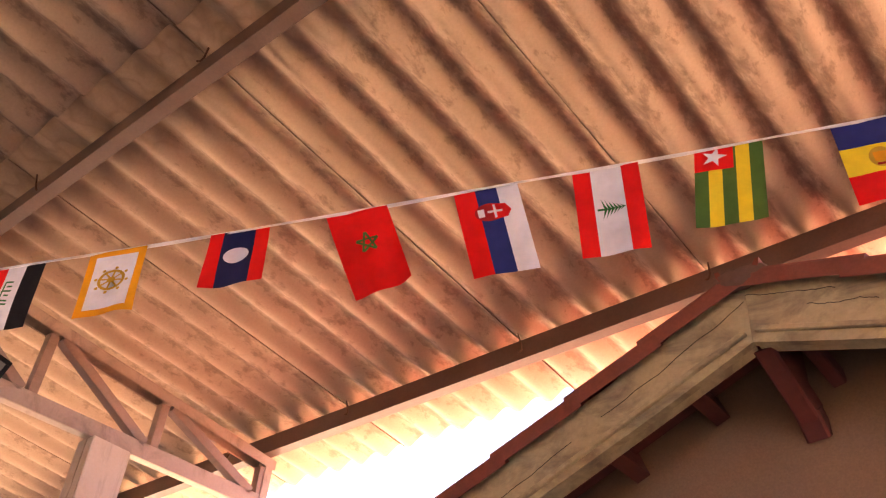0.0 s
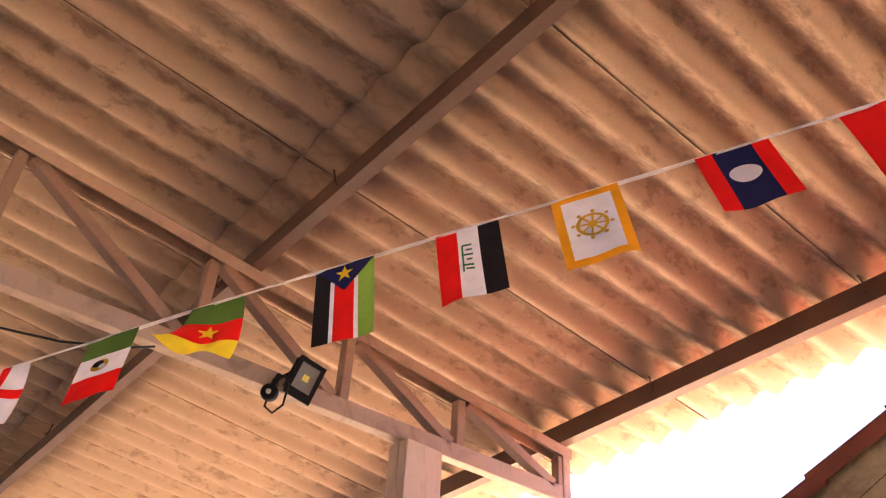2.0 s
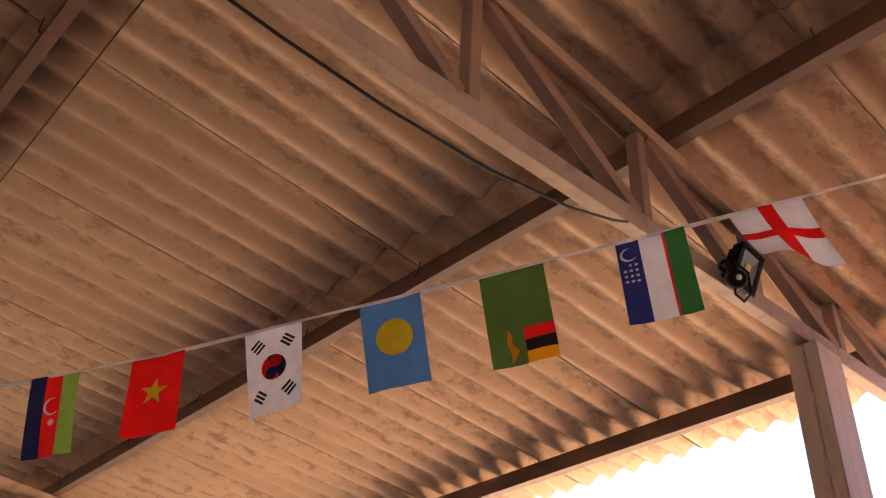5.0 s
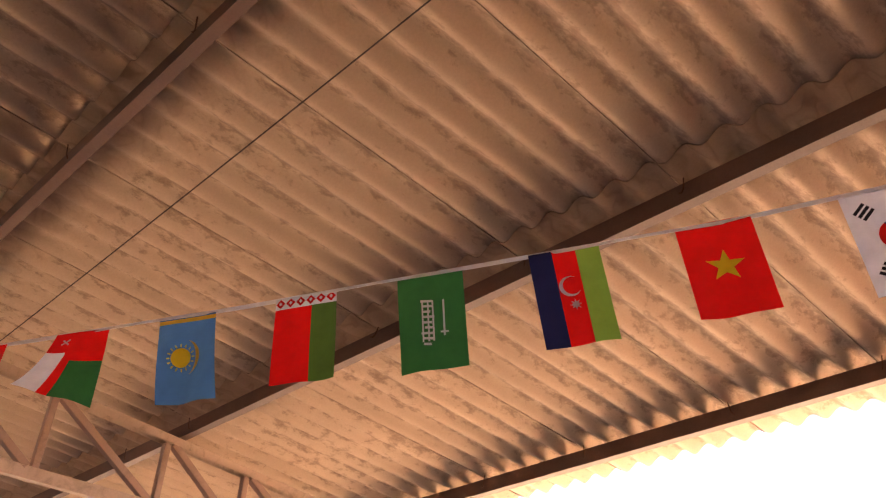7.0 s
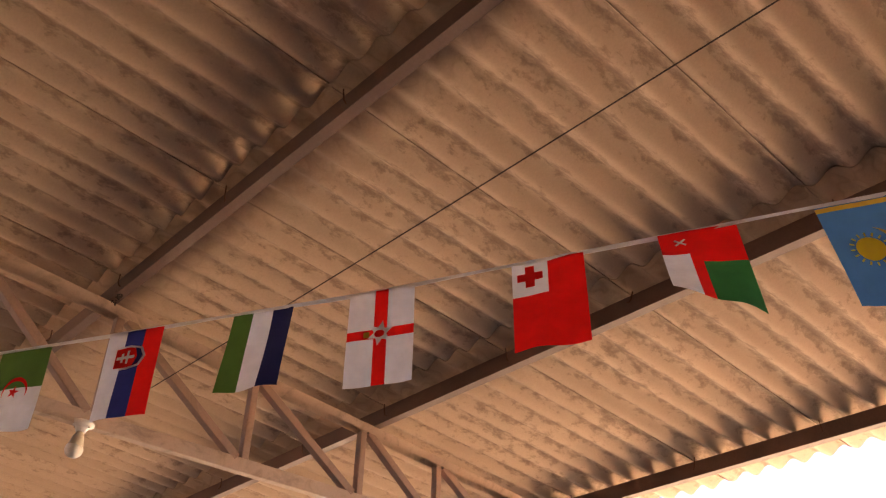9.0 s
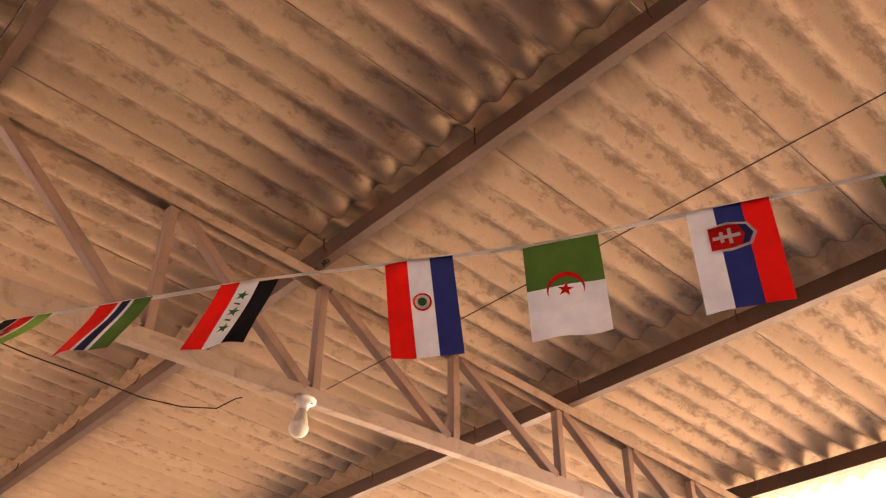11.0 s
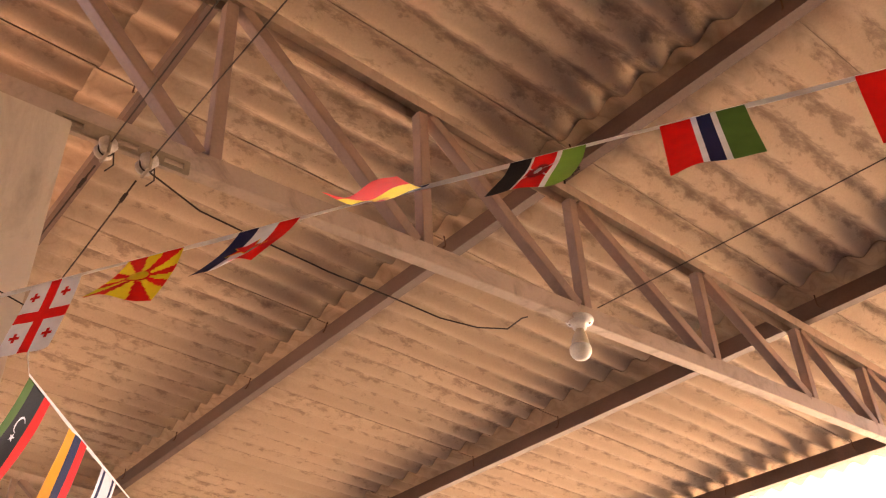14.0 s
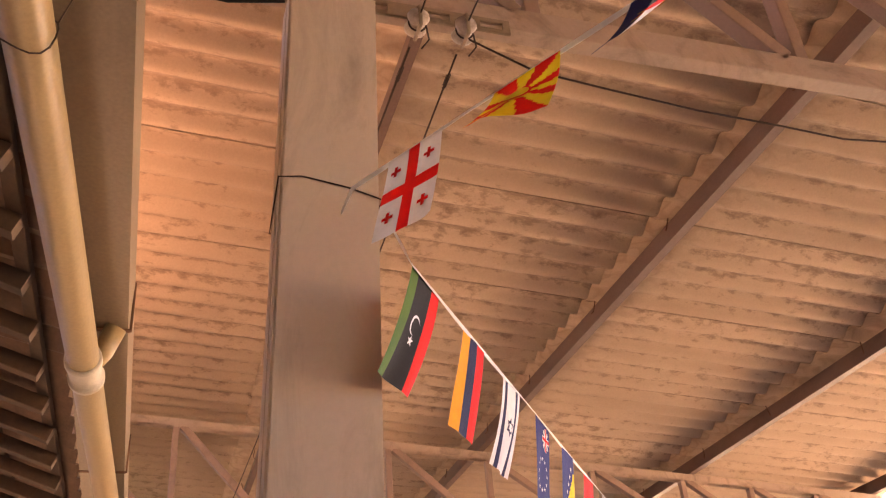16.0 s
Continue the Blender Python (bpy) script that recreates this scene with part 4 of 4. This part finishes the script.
f = hang(-4.12, -2, 0.14, "red flag with a yellow five-pointed star", lambda u, v: "red")
f.shape("star", star(7, 10.2, 3.6, turn=0.1), "yellow", "yellow star")
f = hang(-4.37, 2, 0.15, "dark blue, red and green flag with crescent", ups((4.67, "navy"), (9.33, "red"), (14, "lime")), curl=5)
crescent(f, 7, 8.6, 2.2, "white", -0.2)
f.shape("star", star(7.3, 12.6, 1.1, 8, 0.5), "white", "white eight-pointed star")
f = hang(-4.611, 9, 0.06, "green flag with a white emblem and sword", lambda u, v: "green")
for k in range(9):
    f.shape("script_bar", slant(6.1 + 0.3 * (k % 2), 6.4 + k * 1.15, 2.6 - 0.5 * (k % 3), 0.5, 8), "white")
for q in (5.2, 6.4, 7.4):
    f.shape("script_bar", slant(q, 10.8, 8.6, 0.35, 90), "white")
f.shape("sword", slant(9.6, 10.4, 7.6, 0.4, 91), "white")
f.shape("sword", slant(9.6, 13.4, 0.4, 1.6, 91), "white", lift=1.4)
f = hang(-4.851, -2, 0.10, "red and green flag with a patterned border", lambda u, v: "white" if v < 3.2 else ("red" if u < 8.6 else "olive"))
for k in range(6):
    c = 1.2 + k * 2.32
    f.shape("ornament", [(c - 1.1, 1.6), (c, 0.5), (c + 1.1, 1.6), (c, 2.8)], "red")
    f.shape("ornament", [(c - 0.4, 1.6), (c, 1.1), (c + 0.4, 1.6), (c, 2.1)], "white", lift=1.5)
f = hang(-5.10, -1, 0.18, "sky blue flag with a yellow sun and band", lambda u, v: "sky" if not 0.8 < v < 1.9 else "gold", curl=8, ripple=0.01)
f.shape("sun", disc(5.6, 10.6, 2.3), "yellow", "yellow sun")
for k in range(16):
    f.shape("ray", slant(5.6 + 2.9 * math.cos(k * math.pi / 8), 10.6 + 2.9 * math.sin(k * math.pi / 8), 0.7, 0.3, k * 22.5), "yellow")
crescent(f, 5.8, 10.6, 4.4, "gold", math.pi, 0.22, 1.2)
f = hang(-5.337, -14, 0.12, "red flag with white and green lower corners, curling", lambda u, v: "red" if v < 6.5 or (4.67 < u < 6.6) else ("white" if u < 4.67 else ("red" if v < 9 else "green")), curl=-16, twist=30, ripple=0.014)
f.shape("crest", slant(3.6, 3.2, 2.4, 0.4, 40), "white")
f.shape("crest", slant(3.6, 3.2, 2.4, 0.4, -40), "white", lift=1.4)
f = hang(-5.58, -9, 0.05, "red flag with a red cross on a white corner", lambda u, v: "white" if u < 6.8 and v < 8.4 else "red")
f.shape("cross", quad(1.0, 3.2, 6.0, 5.0), "red")
f.shape("cross", quad(2.6, 1.6, 4.4, 6.6), "red", lift=1.4)
f = hang(-5.876, 1, 0.01, "white flag with a red cross and six-pointed star", lambda u, v: "red" if 5.7 < u < 8.3 or 8.8 < v < 11.2 else "white")
f.shape("star", star(7, 10, 2.7, 6, 0.5, 0.2), "white", "white six-pointed star")
f.shape("palm", disc(6.9, 10.1, 1.1, 0.8, 12), "red", lift=1.6)
f.shape("crown", quad(3.6, 9.5, 4.8, 10.7), "gold", lift=1.4)
f = hang(-6.11, -13, 0.06, "green, white and dark blue striped flag", ups((4.67, "olive"), (9.33, "white"), (14, "navy")))
f = hang(-6.384, -2, 0.02, "white, blue and red flag with a shield", ups((4.67, "white"), (9.33, "blue"), (14, "red")))
f.shape("shield", [(2.6, 4.2), (6.4, 3.9), (9.6, 4.6), (10.8, 6.9), (9.6, 9.2), (6.4, 9.9), (2.6, 9.6)], "white")
f.shape("shield", [(3.0, 4.6), (6.4, 4.4), (9.2, 5.0), (10.2, 6.9), (9.2, 8.8), (6.4, 9.4), (3.0, 9.2)], "red", lift=1.5)
f.shape("shield", [(8.0, 4.7), (9.3, 5.1), (10.2, 6.9), (9.3, 8.7), (8.0, 9.1), (8.8, 6.9)], "blue", lift=1.9)
f.shape("cross", slant(5.8, 6.9, 4.6, 0.7, 0), "white", lift=2.3)
f.shape("cross", slant(5.0, 6.9, 2.2, 0.6, 90), "white", lift=2.3)
f.shape("cross", slant(6.4, 6.9, 3.2, 0.6, 90), "white", lift=2.3)
f = hang(-6.643, -3, 0.05, "green and white flag with red crescent and star", flats((10.5, "olive"), (21, "white")))
crescent(f, 7, 11.2, 3.4, "red", math.pi / 2, 0.3, 2.0)
f.shape("star", star(7, 11.6, 1.6, turn=0.2), "red", "red star")
f = hang(-6.885, 2, 0.10, "red, white and blue flag with a round crest", ups((4.67, "red"), (9.33, "white"), (14, "blue")))
f.shape("crest", disc(7, 9.6, 1.9, 1.9), "red")
f.shape("crest", disc(7, 9.6, 1.5, 1.5), "white", lift=1.5)
f.shape("crest", disc(7, 9.6, 0.9, 0.9), "olive", lift=1.9)
f = hang(-7.21, -24, -0.05, "red, white and black flag with three green stars", ups((4.67, "red"), (9.33, "white"), (14, "black")))
for v in (4.8, 10, 15.2):
    f.shape("star", star(7, v, 1.6, turn=0.2), "green", "green star")
for v in (7.4, 12.6):
    f.shape("script_bar", slant(6.8, v, 1.6, 0.5, 20), "green")
f = hang(-7.48, -33, 0.04, "red, blue and green flag with thin white stripes", ups((5.0, "red"), (5.9, "white"), (8.3, "navy"), (9.2, "white"), (14, "olive")))
f = hang(-7.713, -42, -0.05, "black, red and green flag with a shield", ups((4.1, "black"), (4.9, "white"), (9.1, "red"), (9.9, "white"), (14, "lime")))
f.shape("spear", slant(7, 10.5, 10, 0.4, 60), "white")
f.shape("spear", slant(7, 10.5, 10, 0.4, 120), "white", lift=1.3)
f.shape("shield", disc(7, 10.5, 1.7, 4.6), "dred", lift=1.7)
f.shape("shield", disc(7, 10.5, 0.6, 2.4), "white", lift=2.1)
f = hang(-7.974, -56, 0.08, "dark blue, yellow and red flag blown up by wind", flats((7, "navy"), (14, "yellow"), (21, "red")), curl=-12, ripple=0.012)
f.shape("crest", disc(7, 10.5, 1.6, 2.0), "gold")
f.shape("crest", disc(7, 10.5, 0.8, 1.2), "dred", lift=1.6)
f = hang(-8.215, -36, -0.08, "dark blue, white and red flag with a red star", ups((4.67, "navy"), (9.33, "white"), (14, "red")), curl=-8, ripple=0.01)
f.shape("star", star(7, 10.5, 4.6, turn=0.2), "yellow")
f.shape("star", star(7, 10.5, 4.0, turn=0.2), "red", "red star", lift=1.6)


def sunrays(u, v):
    a = (math.degrees(math.atan2(u - 7, v - 10.5)) + 11.25) % 45
    return "yellow" if a < 22.5 or (u - 7) ** 2 + (v - 10.5) ** 2 < 7 else "red"


f = hang(-8.456, -34, 0.12, "red flag with a yellow sun and spreading rays", sunrays, curl=-6, twist=12)
f.shape("ring", disc(7, 10.5, 2.75), "red")
f.shape("sun", disc(7, 10.5, 2.3), "yellow", "yellow sun", lift=1.6)
f = hang(-8.687, -16, 0.03, "white flag with one large and four small red crosses", lambda u, v: "red" if 5.7 < u < 8.3 or 9.2 < v < 11.8 else "white")
for cu in (2.8, 11.2):
    for cv in (4.6, 16.4):
        f.shape("small_cross", slant(cu, cv, 2.6, 0.8, 0), "red")
        f.shape("small_cross", slant(cu, cv, 2.6, 0.8, 90), "red", lift=1.4)

# second string, from the column across the shed
S2, D2 = Vector((-8.80, -2.965, 2.475)), Vector((-0.80, 0.60, 0.012)).normalized()
tape("flag_string", [Vector((-8.93, -2.96, 2.64)), Vector((-8.86, -2.96, 2.55))] + [S2 + D2 * (0.12 * i) for i in range(60)], "white tape string of small cloth flags leaving the column")


def hang2(k, swing, lat, label, paint, curl=0):
    a = S2 + D2 * (0.01 + 0.28 * k)
    count[0] += 1
    return Flag(label, a, a + D2 * FW, swing, lat, curl, 0, 0.006, paint, count[0])


f = hang2(0, 18, -0.05, "red, black and green flag with a white crescent", ups((3.5, "olive"), (10.5, "black"), (14, "red")), 10)
crescent(f, 7, 9.2, 1.9, "white", 0.4)
f.shape("star", star(7.3, 12.2, 1.1), "white")
hang2(1, 14, 0.0, "orange, blue and red striped flag", ups((4.67, "orange"), (9.33, "navy"), (14, "red")))
f = hang2(2, 10, 0.0, "white flag with two dark blue stripes and a star", lambda u, v: "navy" if 1.8 < u < 3.8 or 10.2 < u < 12.2 else "white", 14)
f.shape("star", star(7, 10.5, 2.4, 3, 0.5), "navy")
f.shape("star", star(7, 10.5, 2.4, 3, 0.5, math.pi), "navy", lift=1.4)
f.shape("star", star(7, 10.5, 1.3, 6, 0.58), "white", lift=1.8)
f = hang2(3, 8, 0.0, "dark blue flag with a ring of white stars", lambda u, v: "blue")
for k in range(12):
    f.shape("star", star(7 + 4 * math.sin(k * math.pi / 6), 14 - 4 * math.cos(k * math.pi / 6), 0.7), "white")
for dg, w, c in ((0, 1.6, "white"), (90, 1.6, "white"), (45, 0.9, "white"), (-45, 0.9, "white"), (0, 0.8, "red"), (90, 0.8, "red")):
    f.shape("union_cross", slant(9.6, 4.6, 6.2, w, dg), c, lift=1.0 + 0.4 * (c == "red") + 0.003 * dg)
f = hang2(4, 8, 0.0, "dark blue flag with a yellow triangle and stars", lambda u, v: "yellow" if u > 5 and v > 5 and u - 5 > (18 - v) * 0.6 else "blue")
for k in range(6):
    f.shape("star", star(4.2 + 1.2 * k, 16.5 - 2.4 * k, 0.8), "white")
hang2(5, 8, 0.0, "red flag with a yellow band", flats((15, "red"), (21, "yellow")))
hang2(6, 8, 0.0, "white and red flag", flats((10, "white"), (21, "red")))

# ---- corrugated roof ----
roof = empty("roof")
tagged(roof, "corrugated fibre-cement roof stained brown underneath", "roof", kind="structure")
# the run behind the camera is unseen, carried on to keep out end light
JOINTS = [14.392, 13.507, 12.445, 11.56, 10.498, 9.613, 8.551, 7.666, 6.604, 5.719, 4.657, 3.772, 2.71, 1.83, 0.764, -0.121, -1.183, -2.068, -3.130, -4.015, -5.077, -5.962, -7.024, -7.909, -8.971, -9.856, -10.918, -11.803, -12.865, -13.750, -14.812, -15.697, -16.759, -17.644, -18.706, -19.591, -20.653]
ROWS_Y = [(0.755, 3.14), (-1.0, 0.99), (-2.72, -0.84), (-4.45, -2.46), (-6.25, -4.35)]


def sheet_mesh(width, length):
    """One corrugated sheet, its lower edge at local y = length, with real thickness; it runs over its neighbour by a quarter wave."""
    n = round(width / PITCH) * 14 + 4
    rows = 6
    bm = bmesh.new()
    t = 0.007
    layers = []
    for side in (0, 1):
        grid = []
        for j in range(rows + 1):
            y = length * j / rows
            line = []
            for i in range(n + 1):
                x = i * PITCH / 14
                z = WAVE * math.cos(2 * math.pi * x / PITCH) + side * t - 0.0075 * x / width + 0.009 * j / rows
                line.append(bm.verts.new((x, y, z)))
            grid.append(line)
        layers.append(grid)
    lo, hi = layers
    for j in range(rows):
        for i in range(n):
            bm.faces.new((lo[j][i], lo[j + 1][i], lo[j + 1][i + 1], lo[j][i + 1]))
            bm.faces.new((hi[j][i], hi[j][i + 1], hi[j + 1][i + 1], hi[j + 1][i]))
    for j in range(rows):
        for i, f in ((0, 1), (n, 0)):
            q = (lo[j][i], hi[j][i], hi[j + 1][i], lo[j + 1][i])
            bm.faces.new(q[::-1] if f else q)
    for i in range(n):
        bm.faces.new((lo[0][i], lo[0][i + 1], hi[0][i + 1], hi[0][i]))
        bm.faces.new((lo[rows][i + 1], lo[rows][i], hi[rows][i], hi[rows][i + 1])).material_index = 1
    me = bpy.data.meshes.new("roofing_sheet")
    bm.to_mesh(me)
    bm.free()
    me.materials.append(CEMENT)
    me.materials.append(SHEETEDGE)
    for p in me.polygons:
        p.use_smooth = True
    return me


sheets = {}
rnd = random.Random(4)
tilt = math.degrees(math.atan(SLOPE))
for r, (y0, y1) in enumerate(ROWS_Y):
    for b, a in zip(JOINTS, JOINTS[1:]):
        if r == 4 and (-12.0 < a < -10.5 or a > 1.2):
            continue  # gaps made in the last row to let fill light in
        key = (round((b - a) / PITCH), r)
        if key not in sheets:
            sheets[key] = sheet_mesh(b - a, (y1 - y0) * math.sqrt(1 + SLOPE ** 2))
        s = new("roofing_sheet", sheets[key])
        s.parent = roof
        dy = rnd.uniform(-0.012, 0.012)
        s.matrix_basis = pose(a, y0 + dy, roof_z(y0 + dy) + rnd.uniform(-0.0012, 0.0012), -tilt)
# hook bolts that hold the sheets to the purlins
bm = tube([(0, 0, 0.10), (0, 0, -0.03), (0.004, -0.006, -0.05), (0.014, -0.012, -0.055)], 0.0035, 6)
hook = bpy.data.meshes.new("hook_bolt")
bm.to_mesh(hook)
bm.free()
hook.materials.append(RUST)
for y in PURLINS[:4]:
    for k, a in enumerate(JOINTS):
        o = new("hook_bolt", hook)
        o.parent = roof
        o.matrix_basis = pose(a + 0.09 + rnd.uniform(-0.01, 0.01), y - 0.04, roof_z(y) - 0.045, rnd.uniform(-14, 14), rnd.uniform(-14, 14), rnd.uniform(0, 360))
